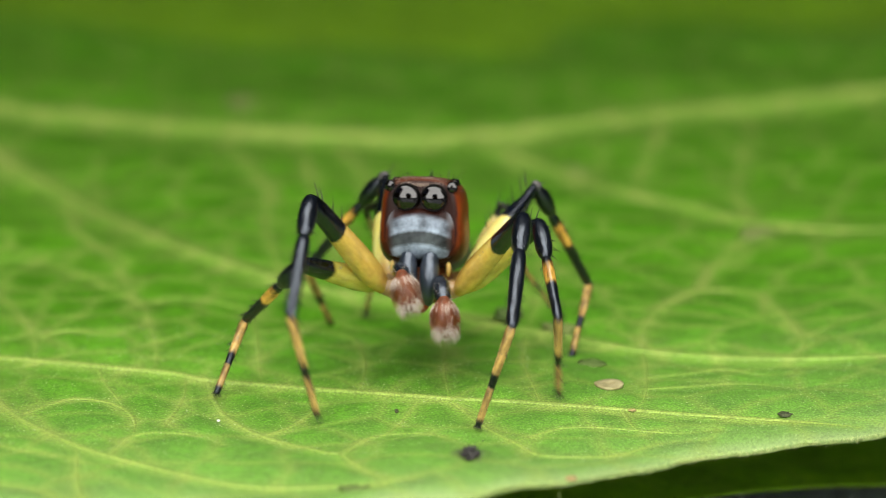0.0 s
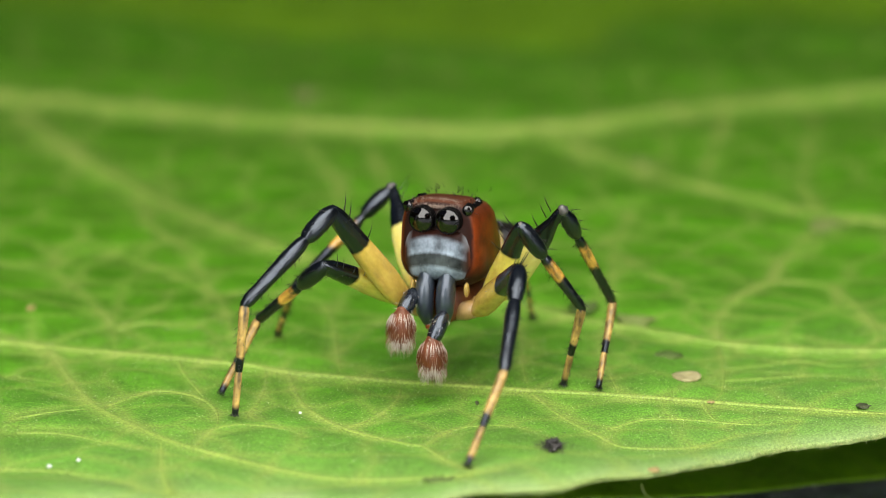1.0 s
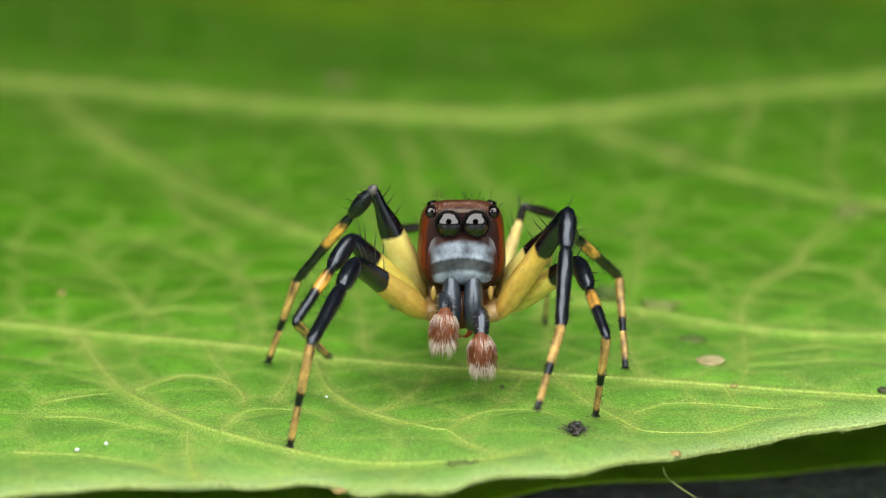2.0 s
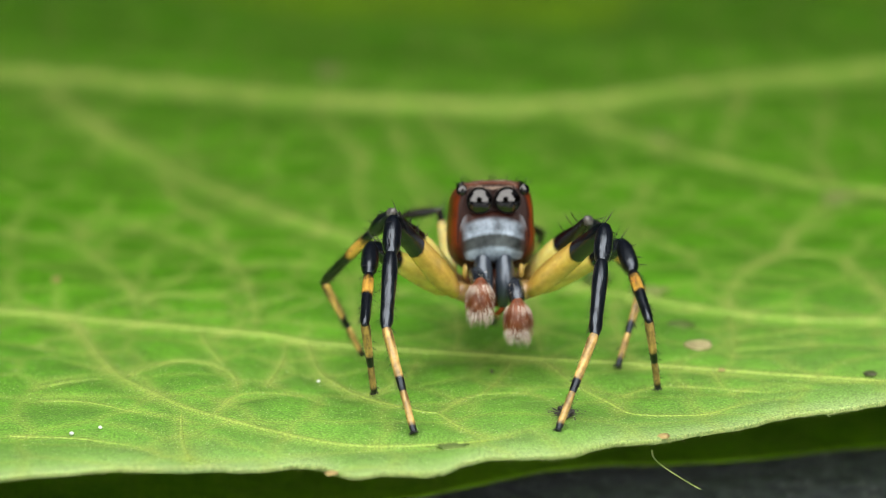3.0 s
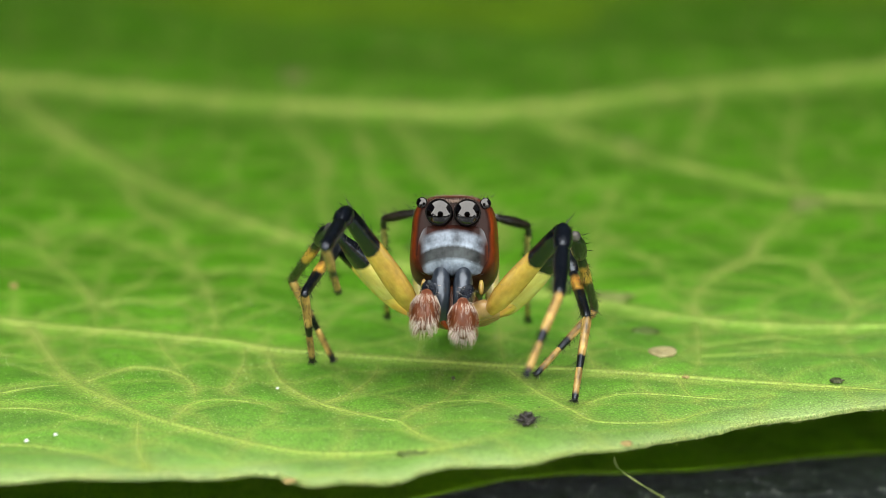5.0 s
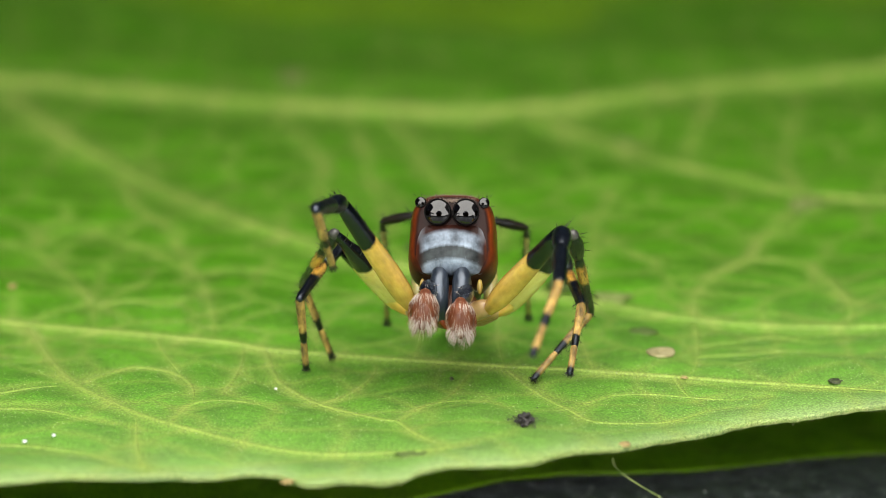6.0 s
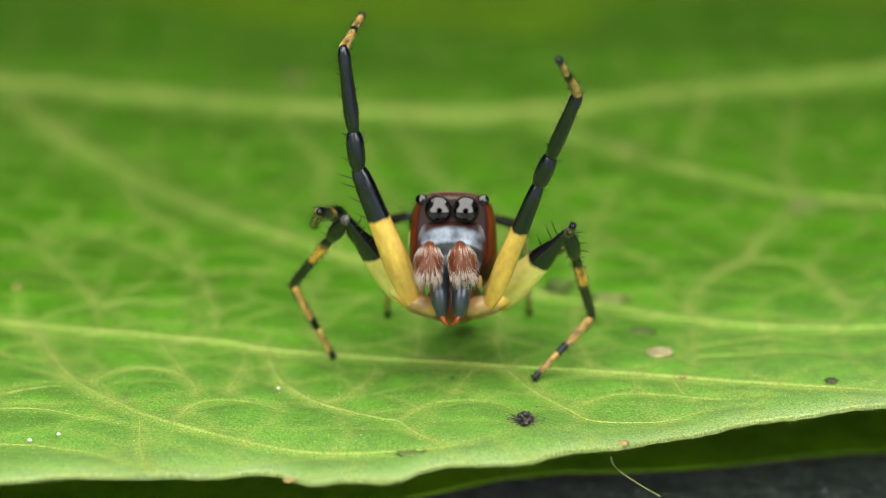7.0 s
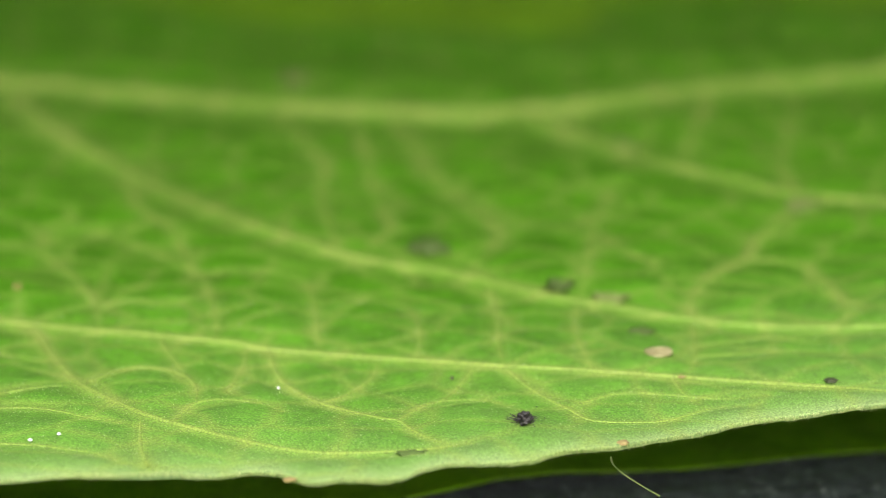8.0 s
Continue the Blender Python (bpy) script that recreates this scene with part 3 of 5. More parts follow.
def build_leaf():
    leaf = thing("leaf", "large fresh green leaf with a pale vein network and a fuzzy edge", "leaf", kind="structure")
    nx, ny = 520, 330
    xs = np.linspace(-21, 23, nx)
    s = np.linspace(0, 1, ny) ** 1.35
    X = np.repeat(xs[None], ny, 0)
    base = edge_y(xs) + 0.05 * np.sin(xs * 3.1) + 0.02 * np.sin(xs * 11.7 + 1)
    Y = base[None] + s[:, None] * (64 - base[None])
    Z = leaf_z(X, Y)
    glow = np.zeros_like(X)
    lift = np.zeros_like(X)
    crest = np.zeros_like(X)
    for i, (w0, w1, pts) in enumerate(VEINS):
        d = dense(pts)
        ww = np.linspace(w0, w1, len(d)) * (1 if i == 0 else np.minimum(1, 0.1 + np.arange(len(d))[::-1] / 8))
        near = (X > d[:, 0].min() - 2) & (X < d[:, 0].max() + 2) & (Y > d[:, 1].min() - 3) & (Y < d[:, 1].max() + 3)
        gx, gy = X[near], Y[near]
        best, wid = np.full(gx.shape, 1e9), np.full(gx.shape, w0)
        for (px, py), w in zip(d, ww):
            q = np.hypot(gx - px, gy - py)
            m = q < best
            best[m], wid[m] = q[m], w
        g = amp(i, wid, gy) * (0.50 * np.exp(-(best / (1.2 * wid + 0.05)) ** 2) + 0.42 * np.exp(-(best / (3.2 * wid + 0.16)) ** 2))
        glow[near] = np.maximum(glow[near], g)
        crest[near] = np.maximum(crest[near], 1.0 * wid * np.exp(-(best / (1.5 * wid + 0.05)) ** 2))
        # the skin is pinched down beside each vein
        lift[near] = np.minimum(lift[near], -(0.6 * wid + 0.09) * np.exp(-(best / (4.5 * wid + 0.42)) ** 1.5))
    Z2 = Z + lift + crest
    pale = margin_sheen_of(Y - base[None])
    BLADE.update(xs=xs, base=base, z=Z2)
    Z2 -= 0.07 * np.exp(-((Y - base[None]) / 0.5) ** 2)
    verts = np.stack([X, Y, Z2], -1).reshape(-1, 3)
    under = verts - np.array([0, 0, 0.11])
    n = nx * ny
    faces = []
    for j in range(ny - 1):
        for i in range(nx - 1):
            a = j * nx + i
            faces.append((a, a + 1, a + nx + 1, a + nx))
            faces.append((n + a, n + a + nx, n + a + nx + 1, n + a + 1))
    rim = list(range(nx)) + [j * nx + nx - 1 for j in range(1, ny)] + [ny * nx - 1 - i for i in range(1, nx)] + [j * nx for j in range(ny - 2, 0, -1)]
    for a, b in zip(rim, rim[1:] + rim[:1]):
        faces.append((a, n + a, n + b, b))
    me = bpy.data.meshes.new("blade")
    me.from_pydata((np.vstack([verts, under]) * MM).tolist(), [], faces)
    at = me.attributes.new("vein", "FLOAT", "POINT")
    at.data.foreach_set("value", np.concatenate([glow.ravel(), glow.ravel()]).astype(np.float32))
    at = me.attributes.new("margin_sheen", "FLOAT", "POINT")
    at.data.foreach_set("value", np.concatenate([pale.ravel(), pale.ravel()]).astype(np.float32))
    me.materials.append(M_leaf)
    me.shade_smooth()
    blade = new("blade", me)
    blade.parent = leaf
    # raised ribs
    for i, (w0, w1, pts) in enumerate(VEINS):
        d = dense(pts)
        ww = np.linspace(w0, w1, len(d))
        bm = bmesh.new()
        rings, tint, pal = [], [], []
        for k, ((px, py), w) in enumerate(zip(d, ww)):
            a, b = d[max(k - 1, 0)], d[min(k + 1, len(d) - 1)]
            t = (b - a) / max(np.hypot(*(b - a)), 1e-6)
            nx_, ny_ = -t[1], t[0]
            w = w * (1 + 0.05 * math.sin(k * 0.9 + i)) * (1 if i == 0 else min(1, 0.10 + (len(d) - 1 - k) / 8))
            z0 = float(leaf_z(px, py)) - 0.09 + 0.05 * w + (0.016 if i < 5 else 0.0)
            row = []
            for q in range(7):
                ang = math.pi * q / 6
                o, h = math.cos(ang) * w, math.sin(ang) * w * 0.5
                row.append(bm.verts.new((px + nx_ * o, py + ny_ * o, z0 + h - 0.12 * w)))
                tint.append(float(amp(i, w, py)) * (0.50 * math.exp(-(o / (1.2 * w + 0.05)) ** 2) + 0.42 * math.exp(-(o / (3.2 * w + 0.16)) ** 2)))
                pal.append(margin_sheen_of(py - float(edge_y(px))))
            rings.append(row)
        for r0, r1 in zip(rings, rings[1:]):
            for q in range(6):
                bm.faces.new((r0[q], r0[q + 1], r1[q + 1], r1[q]))
        rib = part("midrib" if i == 0 else "vein", bm, M_leaf, leaf)
        for nm, vals in (("vein", tint), ("margin_sheen", pal)):
            rib.data.attributes.new(nm, "FLOAT", "POINT").data.foreach_set("value", vals)
    # fringe of short hairs along the edge
    rnd = random.Random(4)
    bm = bmesh.new()
    for k in range(5200):
        x = rnd.uniform(-14, 15)
        y = float(np.interp(x, xs, base)) - 0.01
        z = float(leaf_z(x, y)) - 0.07 - rnd.uniform(0.0, 0.1)
        hair(bm, (x, y, z), (rnd.uniform(-0.6, 0.6), -1, rnd.uniform(-0.5, 0.6)), rnd.uniform(0.05, 0.17), 0.005)
    tagged(part("edge_hairs", bm, M_fuzz, leaf, "short pale hairs along the leaf edge"), kind="stuff")
    # pollen grains, whose pale colour also imitates the skin's tiny bright sparkles
    bm = bmesh.new()
    for k in range(22000):
        x, y = rnd.uniform(-11, 12), rnd.uniform(-10, 6)
        if y < edge_y(x) + 0.2:
            continue
        z = blade_z(x, y)
        s_ = 0.003 + 0.006 * rnd.random() ** 4
        blob(bm, (x, y, z + 0.5 * s_), s_, 5, 4)
    tagged(part("pollen_sparkles", bm, M_pollen_sparkle, leaf, "tiny pale pollen grains that also stand in for sparkles on the leaf"), kind="stuff")
    return leaf


build_leaf()


# ---- what lies under the leaf ----
def low_z(x, y):
    """Height of the lower leaf, which rises away from its front edge."""
    return -3.35 + 2.6 * math.tanh(max(0, y - 3.6 - 0.39 * (x - 5)) / 16) + 0.12 * math.sin(0.35 * x + 0.2 * y)


def build_below():
    bm = bmesh.new()
    n = 60
    vs = [[None] * (n + 1) for _ in range(n + 1)]
    for j in range(n + 1):
        for i in range(n + 1):
            x = -40 + 80 * i / n
            front = 3.6 + 0.39 * (x - 5) + 0.25 * math.sin(x * 0.9)
            yy = front + (70 - front) * (j / n) ** 1.6
            z = low_z(x, yy)
            vs[j][i] = bm.verts.new((x, yy, z))
    for j in range(n):
        for i in range(n):
            bm.faces.new((vs[j][i], vs[j][i + 1], vs[j + 1][i + 1], vs[j + 1][i]))
    low = thing("lower_leaf", "dark green leaf in shade under the large leaf", "leaf")
    blade = part("blade", bm, M_under, low)
    blade.modifiers.new("thickness", "SOLIDIFY").thickness = 0.07 * MM
    bm = bmesh.new()
    line = [(-30 + 3.0 * k, 16 + 1.2 * k + 0.3 * math.sin(k)) for k in range(21)]
    tube(bm, [(x, y, low_z(x, y) - 0.05) for x, y in line], [0.3] * 21, 10)
    part("midrib", bm, M_vein, low)
    # soil
    bm = bmesh.new()
    m = 150
    us = np.sign(np.linspace(-1, 1, m)) * np.abs(np.linspace(-1, 1, m)) ** 4
    rows = []
    for v in us:
        row = []
        for u in us:
            x, y = u * 40000, v * 40000
            near = math.exp(-(x * x + y * y) / 3600)
            z = -3.65 + near * 0.2 * noise.fractal(Vector((x * 0.4, y * 0.4, 2.0)), 0.9, 2.0, 4)
            row.append(bm.verts.new((x, y, z)))
        rows.append(row)
    for a, b in zip(rows, rows[1:]):
        for k in range(m - 1):
            bm.faces.new((a[k], a[k + 1], b[k + 1], b[k]))
    # dark green wall added out of view, so the eyes' lower halves reflect dark
    wall = bmesh.new()
    rings = [[wall.verts.new((400 * math.cos(a) + 14 * math.sin(5 * a + q), 400 * math.sin(a) + 14 * math.sin(7 * a - q), -6 + 150 * q / 8 + (12 * math.sin(9 * a) if q == 8 else 0))) for a in (6.2832 * k / 72 for k in range(72))] for q in range(9)]
    for a, b in zip(rings, rings[1:]):
        for k in range(72):
            wall.faces.new((a[k], a[(k + 1) % 72], b[(k + 1) % 72], b[k]))
    tagged(part("backdrop", wall, plain("dark_surround", (0.010, 0.03, 0.006), (0.03, 0.08, 0.012), 40, 0.8), None), "unseen dark green wall, added to darken the eye reflections", "backdrop", kind="structure")
    rnd = random.Random(5)
    ground = part("ground", bm, M_soil, None)
    bm = bmesh.new()
    for k in range(1200):
        s_ = 0.008 + 0.022 * rnd.random() ** 4
        blob(bm, (rnd.uniform(-4, 14), rnd.uniform(-1, 6), -3.6 + rnd.uniform(0, 0.05)), s_, 5, 4)
    grit = thing("grit", "tiny pale grains on the dark soil", "grit", kind="stuff")
    tagged(part("grain", bm, M_white, grit), kind="stuff")
    tagged(ground, "dark wet soil under the plants", "ground", kind="structure")


build_below()


# ---- debris on the leaf ----
def rest_at(x, y, lift=0.0):
    return (x, y, blade_z(x, y) + lift)


def build_debris():
    rnd = random.Random(9)
    # crumbly black dropping
    bm = bmesh.new()
    for k in range(60):
        a, q = rnd.uniform(0, 6.3), abs(rnd.gauss(0, 0.17))
        s = rnd.uniform(0.03, 0.06) if q < 0.15 else rnd.uniform(0.008, 0.022)
        blob(bm, (1.3 * q * math.cos(a), 3.0 * q * math.sin(a), 0.02 + rnd.uniform(0.3, 1) * max(0, 0.20 - 0.8 * q)), (s, s, s * 0.8), 8, 6, 0, 0.5, k)
    for k in range(110):
        a = rnd.uniform(0, 6.3)
        hair(bm, (0.08 * math.cos(a), 0.25 * math.sin(a), 0.05), (math.cos(a), 2.0 * math.sin(a), rnd.uniform(0, 0.7)), rnd.uniform(0.16, 0.46), 0.006)
    ob = part("dropping", bm, M_frass, None)
    ob.location = mm(rest_at(1.68, -5.58))
    tagged(ob, "crumbly black dropping lying on the leaf", "dropping")
    # husk: a shallow oval shell
    bm = bmesh.new()
    grid = []
    for i in range(7):
        f = i / 6
        row = []
        for k in range(20):
            a = 6.2832 * k / 20
            q = f * (1 + 0.06 * math.sin(3 * a + 1))
            row.append(bm.verts.new((0.31 * q * math.cos(a), 0.42 * q * math.sin(a), 0.02 + 0.03 * math.sin(math.pi * f) + 0.03 * f * f + 0.02 * math.sin(2 * a) * f)))
        grid.append(row)
    for g0, g1 in zip(grid, grid[1:]):
        for k in range(20):
            bm.faces.new((g0[k], g0[(k + 1) % 20], g1[(k + 1) % 20], g1[k]))
    bmesh.ops.remove_doubles(bm, verts=bm.verts, dist=1e-5)
    ob = part("seed_husk", bm, M_husk, None)
    ob.modifiers.new("shell", "SOLIDIFY").thickness = 0.04 * MM
    ob.location = mm(rest_at(4.65, 0.69))
    tagged(ob, "small dry tan seed husk on the leaf", "husk")
    # dark fragments
    for x, y, sx, sy, mt, nm, lab in (
        (8.27, -1.72, 0.14, 0.20, M_crumb, "dark_crumb", "flat dark crumb on the leaf"),
        (4.33, 2.77, 0.30, 0.35, M_stain, "dark_flake", "thin dark flake on the leaf"),
        (-0.31, 11.21, 0.50, 0.8, M_stain, "dark_flake", "thin dark flake on the leaf"),
        (2.62, 7.37, 0.28, 0.6, M_stain, "dark_flake", "thin dark flake on the leaf"),
        (3.8, 6.38, 0.42, 0.6, M_scale, "tan_flake", "dull tan flake on the leaf"),
        (8.57, 15.8, 0.40, 0.7, M_scale, "tan_flake", "dull tan flake on the leaf"),
        (-0.64, -7.73, 0.30, 0.22, M_stain, "dark_flake", "thin dark flake on the leaf"),
        (3.7, -6.7, 0.12, 0.2, M_rust, "rust_fleck", "small rusty fleck near the leaf edge"),
        (4.51, 22.83, 0.36, 0.9, M_scale, "pale_scale", "round pale scale on a vein of the leaf"),
        (-3.79, 30.58, 0.36, 0.9, M_scale, "pale_scale", "round pale scale beyond the midrib"),
        (-3.11, -9.30, 0.13, 0.18, M_rust, "rust_fleck", "small rusty fleck near the leaf edge"),
        (-9.58, 7.01, 0.10, 0.25, M_rust, "rust_fleck", "small rusty fleck on the leaf"),
        (0.19, -1.08, 0.035, 0.16, M_crumb, "dark_crumb", "tiny dark crumb on the leaf"),
        (5.1, -1.15, 0.08, 0.12, M_rust, "rust_fleck", "small rusty fleck on a vein"),
    ):
        bm = bmesh.new()
        blob(bm, (0, 0, 0.0), (sx, sy, 0.014), 30, 10, 0, 0.75, x)
        ob = part(nm, bm, mt, None)
        ob.location = mm(rest_at(x, y))
        tagged(ob, lab, nm.split("_")[1])
    for x, y, s in ((-8.52, -6.47, 0.05), (-7.94, -6.25, 0.045), (-3.51, -1.75, 0.035)):
        bm = bmesh.new()
        blob(bm, (0, 0, s * 0.4), (s, s * 1.2, s * 0.7), 10, 8, 0, 0.5, x)
        ob = part("white_speck", bm, M_white, None)
        ob.location = mm(rest_at(x, y))
        tagged(ob, "tiny bright white speck on the leaf", "speck")
    # loose fibre under the edge
    bm = bmesh.new()
    pts = [(3.46 + 0.95 * u * u + 0.05 * u, -6.9 + 0.5 * math.sin(3 * u), -0.32 - 0.85 * u ** 0.8) for u in np.linspace(0, 1, 14)]
    tube(bm, pts, [0.013 + 0.005 * math.sin(k) for k in range(14)], 6)
    ob = part("fibre", bm, M_scale, None)
    tagged(ob, "thin pale fibre hanging under the leaf edge", "fibre")


build_debris()


# ---- the spider ----
BASE = {1: (0.80, -0.75, 0.05), 2: (0.88, -0.25, 0.05), 3: (0.85, 0.35, 0.08), 4: (0.75, 0.90, 0.10)}
LENGTH = {1: (3.30, 2.75, 2.35), 2: (2.60, 2.40, 2.00), 3: (2.85, 3.05, 2.10), 4: (2.50, 2.30, 2.00)}
PALP = {"L": (-0.42, -1.05, 0.55), "R": (0.42, -1.05, 0.55)}


INK = BK
KN = (0.012, 0.010, 0.006)


def leg_materials(k):
    lf, lt, lm = LENGTH[k]
    f = {1: 0.63, 2: 0.68, 3: 0.60, 4: 0.80}[k] * lf
    pale = {1: YL, 2: YG, 3: YP, 4: (0.62, 0.52, 0.20)}[k]
    BK = KN if k == 4 else INK
    AM = (0.50, 0.28, 0.045)
    fem = banded(f"femur_skin_{k}", [(0, OR), (0.18 * lf, pale), (f - 0.04, pale), (f + 0.04, BK), (lf, BK)], 0.26, 0.2, 0.4, 0.2, 0.4, 0.15, 0.8, 0.05)
    pat = banded(f"patella_skin_{k}", [(0, BK), (0.9, BK)], 0.28, 0.2 if k < 4 else 0.0, 0.0, 0.35, 0.6, 0.35, 0.8 if k < 4 else 0.25)
    lt2 = lt - 0.85
    if k == 1:
        tib = banded("tibia_skin_1", [(0, BK), (lt2, BK)], 0.28, 0.2, 0.0, 0.35, 0.6, 0.35, 0.8)
    elif k == 4:
        tib = banded("tibia_skin_4", [(0, BK), (0.16 * lt2, BK), (0.24 * lt2, pale), (0.72 * lt2, pale), (0.8 * lt2, BK), (lt2, BK)], 0.36, 0.2, 0.0, 0.35, 0.4, 0.35, 0.6, 0.16)
    else:
        tib = banded(f"tibia_skin_{k}", [(0, BK), (0.10 * lt2, BK), (0.18 * lt2, AM), (0.40 * lt2, AM), (0.47 * lt2, BK), (lt2, BK)], 0.28, 0.2, 0.0, 0.35, 0.65, 0.5, 0.8, 0.22)
    a = 0.60 * lm
    met = banded(f"metatarsus_skin_{k}", [(0, BK), (0.04, TAN), (a - 0.34, TAN), (a - 0.26, BK), (a, BK)], 0.35, 0.1, 0.15, 0.3, 0.5, 0.6, 0.5, 0.14)
    tar = banded(f"tarsus_skin_{k}", [(0, TAN), (lm - a - 0.26, TAN), (lm - a - 0.14, BK), (lm - a, BK)], 0.4, 0.1, 0.1, 0.3, 0.5, 0.6, 0.5, 0.14)
    return fem, pat, tib, met, tar


def bristles(bm, rnd, length, radius, count, size, mat_i=1, lo=0.05, lean=0.6):
    for _ in range(count):
        a, z = rnd.uniform(0, 6.2832), rnd.uniform(lo, 1) * length
        d = Vector((math.cos(a), math.sin(a), lean))
        hair(bm, (radius * 0.9 * math.cos(a), radius * 0.9 * math.sin(a), z), d, size * rnd.uniform(0.5, 1.2), 0.0055, mat_i, (0, 0, 0.2))


def build_leg(spider, side, k, mats, rnd):
    """Femur as the part; the joints beyond it are its own pieces. Each lies along its local z."""
    lf, lt, lm = LENGTH[k]
    fem, pat, tib, met, tar = mats
    g = {1: 0.90, 2: 0.84, 3: 0.80, 4: 0.48}[k]
    slim = {1: 1.0, 2: 1.0, 3: 0.68, 4: 0.8}[k]
    wide = {1: 0.95, 2: 1.0, 3: 1.22, 4: 1.1}[k]
    bm = bmesh.new()
    tube(bm, [(0, 0, u * lf) for u in (0.0, 0.06, 0.14, 0.3, 0.5, 0.7, 0.85, 0.95, 1.0)], [g * h * r for h, r in zip((1.0, wide, wide, wide, wide, 0.5 + 0.5 * wide, slim, slim, slim), (0.18, 0.24, 0.30, 0.325, 0.30, 0.255, 0.235, 0.205, 0.155))], 16, 0.8, ridge=0.14)
    bristles(bm, rnd, lf, 0.2 * g, 30, 0.16)
    for z in (0.62, 0.74, 0.86, 0.93):
        hair(bm, (0.05, 0.2 * g, z * lf), (rnd.uniform(-0.3, 0.3), 1, 0.7), 0.42, 0.016, 1, (0, 0, 0.15))
    leg = part("leg", bm, (fem, M_spine), spider, "yellow leg with black knee and shin" if k < 3 else "pale yellow leg with dark bands")
    bm = bmesh.new()
    tube(bm, [(0, 0, z) for z in (0.0, 0.12, 0.35, 0.6, 0.78, 0.85)], [g * r for r in (0.15 * slim, 0.195 * slim, 0.215, 0.21, 0.175, 0.13)], 14, ridge=0.05)
    tube(bm, [(0, 0, z) for z in (-0.05, 0.01, 0.07)], [g * r for r in (0.10, 0.150, 0.14)], 14, mat_i=2)
    bristles(bm, rnd, 0.85, 0.18 * g, 26, 0.18)
    for z in (0.15, 0.5, 0.75):
        hair(bm, (0.05, 0.18 * g, z), (rnd.uniform(-0.6, 0.6), 1, 0.6), rnd.uniform(0.14, 0.26), 0.011, 1, (0, 0, 0.15))
    patella = part("patella", bm, (pat, M_spine, M_joint), leg)
    bm = bmesh.new()
    l2 = lt - 0.85
    thick = 1.0 if k == 1 else 0.80
    tube(bm, [(0, 0, u * l2) for u in (0.0, 0.08, 0.25, 0.5, 0.75, 0.92, 1.0)], [g * thick * r for r in (0.12, 0.16, 0.178, 0.165, 0.15, 0.155, 0.115)], 14, ridge=0.06)
    bristles(bm, rnd, l2, 0.15 * g * thick, 110, 0.17)
    tibia = part("tibia", bm, (tib, M_spine), leg)
    bm = bmesh.new()
    a = 0.60 * lm
    tube(bm, [(0, 0, u * a) for u in (0.0, 0.1, 0.4, 0.8, 1.0)], [1.15 * g * r for r in (0.09, 0.11, 0.098, 0.088, 0.075)], 12)
    bristles(bm, rnd, a, 0.085 * g, 60, 0.16)
    meta = part("metatarsus", bm, (met, M_spine), leg)
    bm = bmesh.new()
    b = lm - a
    tube(bm, [(0, 0, u * b) for u in (0.0, 0.15, 0.5, 0.85, 0.97)], [1.15 * g * r for r in (0.07, 0.08, 0.075, 0.075, 0.06)], 12)
    bristles(bm, rnd, b, 0.07 * g, 44, 0.12)
    for q in range(16):
        an = q * 0.3927
        hair(bm, (0.04 * math.cos(an), 0.04 * math.sin(an), b - 0.05), (math.cos(an), math.sin(an), 1.1), 0.11, 0.012, 1)
    tarsus = part("tarsus", bm, (tar, M_spine), leg)
    return leg, patella, tibia, meta, tarsus


def ring(w, z0, z1, e, n=40):
    """A rounded-box outline in x and z."""
    out = []
    for k in range(n):
        a = 2 * math.pi * k / n
        c, s = math.cos(a), math.sin(a)
        x = math.copysign(abs(c) ** (2 / e), c) * w
        z = (z0 + z1) / 2 + math.copysign(abs(s) ** (2 / e), s) * (z1 - z0) / 2
        out.append((x, z))
    return out


def loft(bm, rows, n=40):
    rings = [[bm.verts.new((x, y, z)) for x, z in ring(w, z0, z1, e, n)] for y, w, z0, z1, e in rows]
    for a, b in zip(rings, rings[1:]):
        for k in range(n):
            bm.faces.new((a[k], a[(k + 1) % n], b[(k + 1) % n], b[k]))
    bm.faces.new(rings[0])
    bm.faces.new(rings[-1])


def lens_cap(bm, radius, a, n=36, m=12):
    """The front of a sphere, facing -y, with its edge in the plane y = 0."""
    top = bm.verts.new((0, -radius * (1 - math.cos(a)), 0))
    rings = [[bm.verts.new((radius * math.sin(a * j / m) * math.cos(c), -radius * (math.cos(a * j / m) - math.cos(a)), radius * math.sin(a * j / m) * math.sin(c))) for c in (6.2832 * k / n for k in range(n))] for j in range(1, m + 1)]
    for k in range(n):
        bm.faces.new((top, rings[0][k], rings[0][(k + 1) % n]))
        for g0, g1 in zip(rings, rings[1:]):
            bm.faces.new((g0[k], g1[k], g1[(k + 1) % n], g0[(k + 1) % n]))


def face_point(u, v):
    """A point of the bulging front plate; its rim sinks into the head."""
    s = math.sin(math.pi * min(1, max(0, v))) ** 0.5
    y = -0.95 - 0.24 * s * (1 - abs(u) ** 2.5) - 0.06 * (1 - v) * (1 - u * u)
    return (u * (0.765 + 0.04 * s) * (0.84 + 0.16 * min(1, v / 0.3)), y, 0.70 + 1.10 * v - 0.04 * (1 - v) * (1 - 2 * u * u))


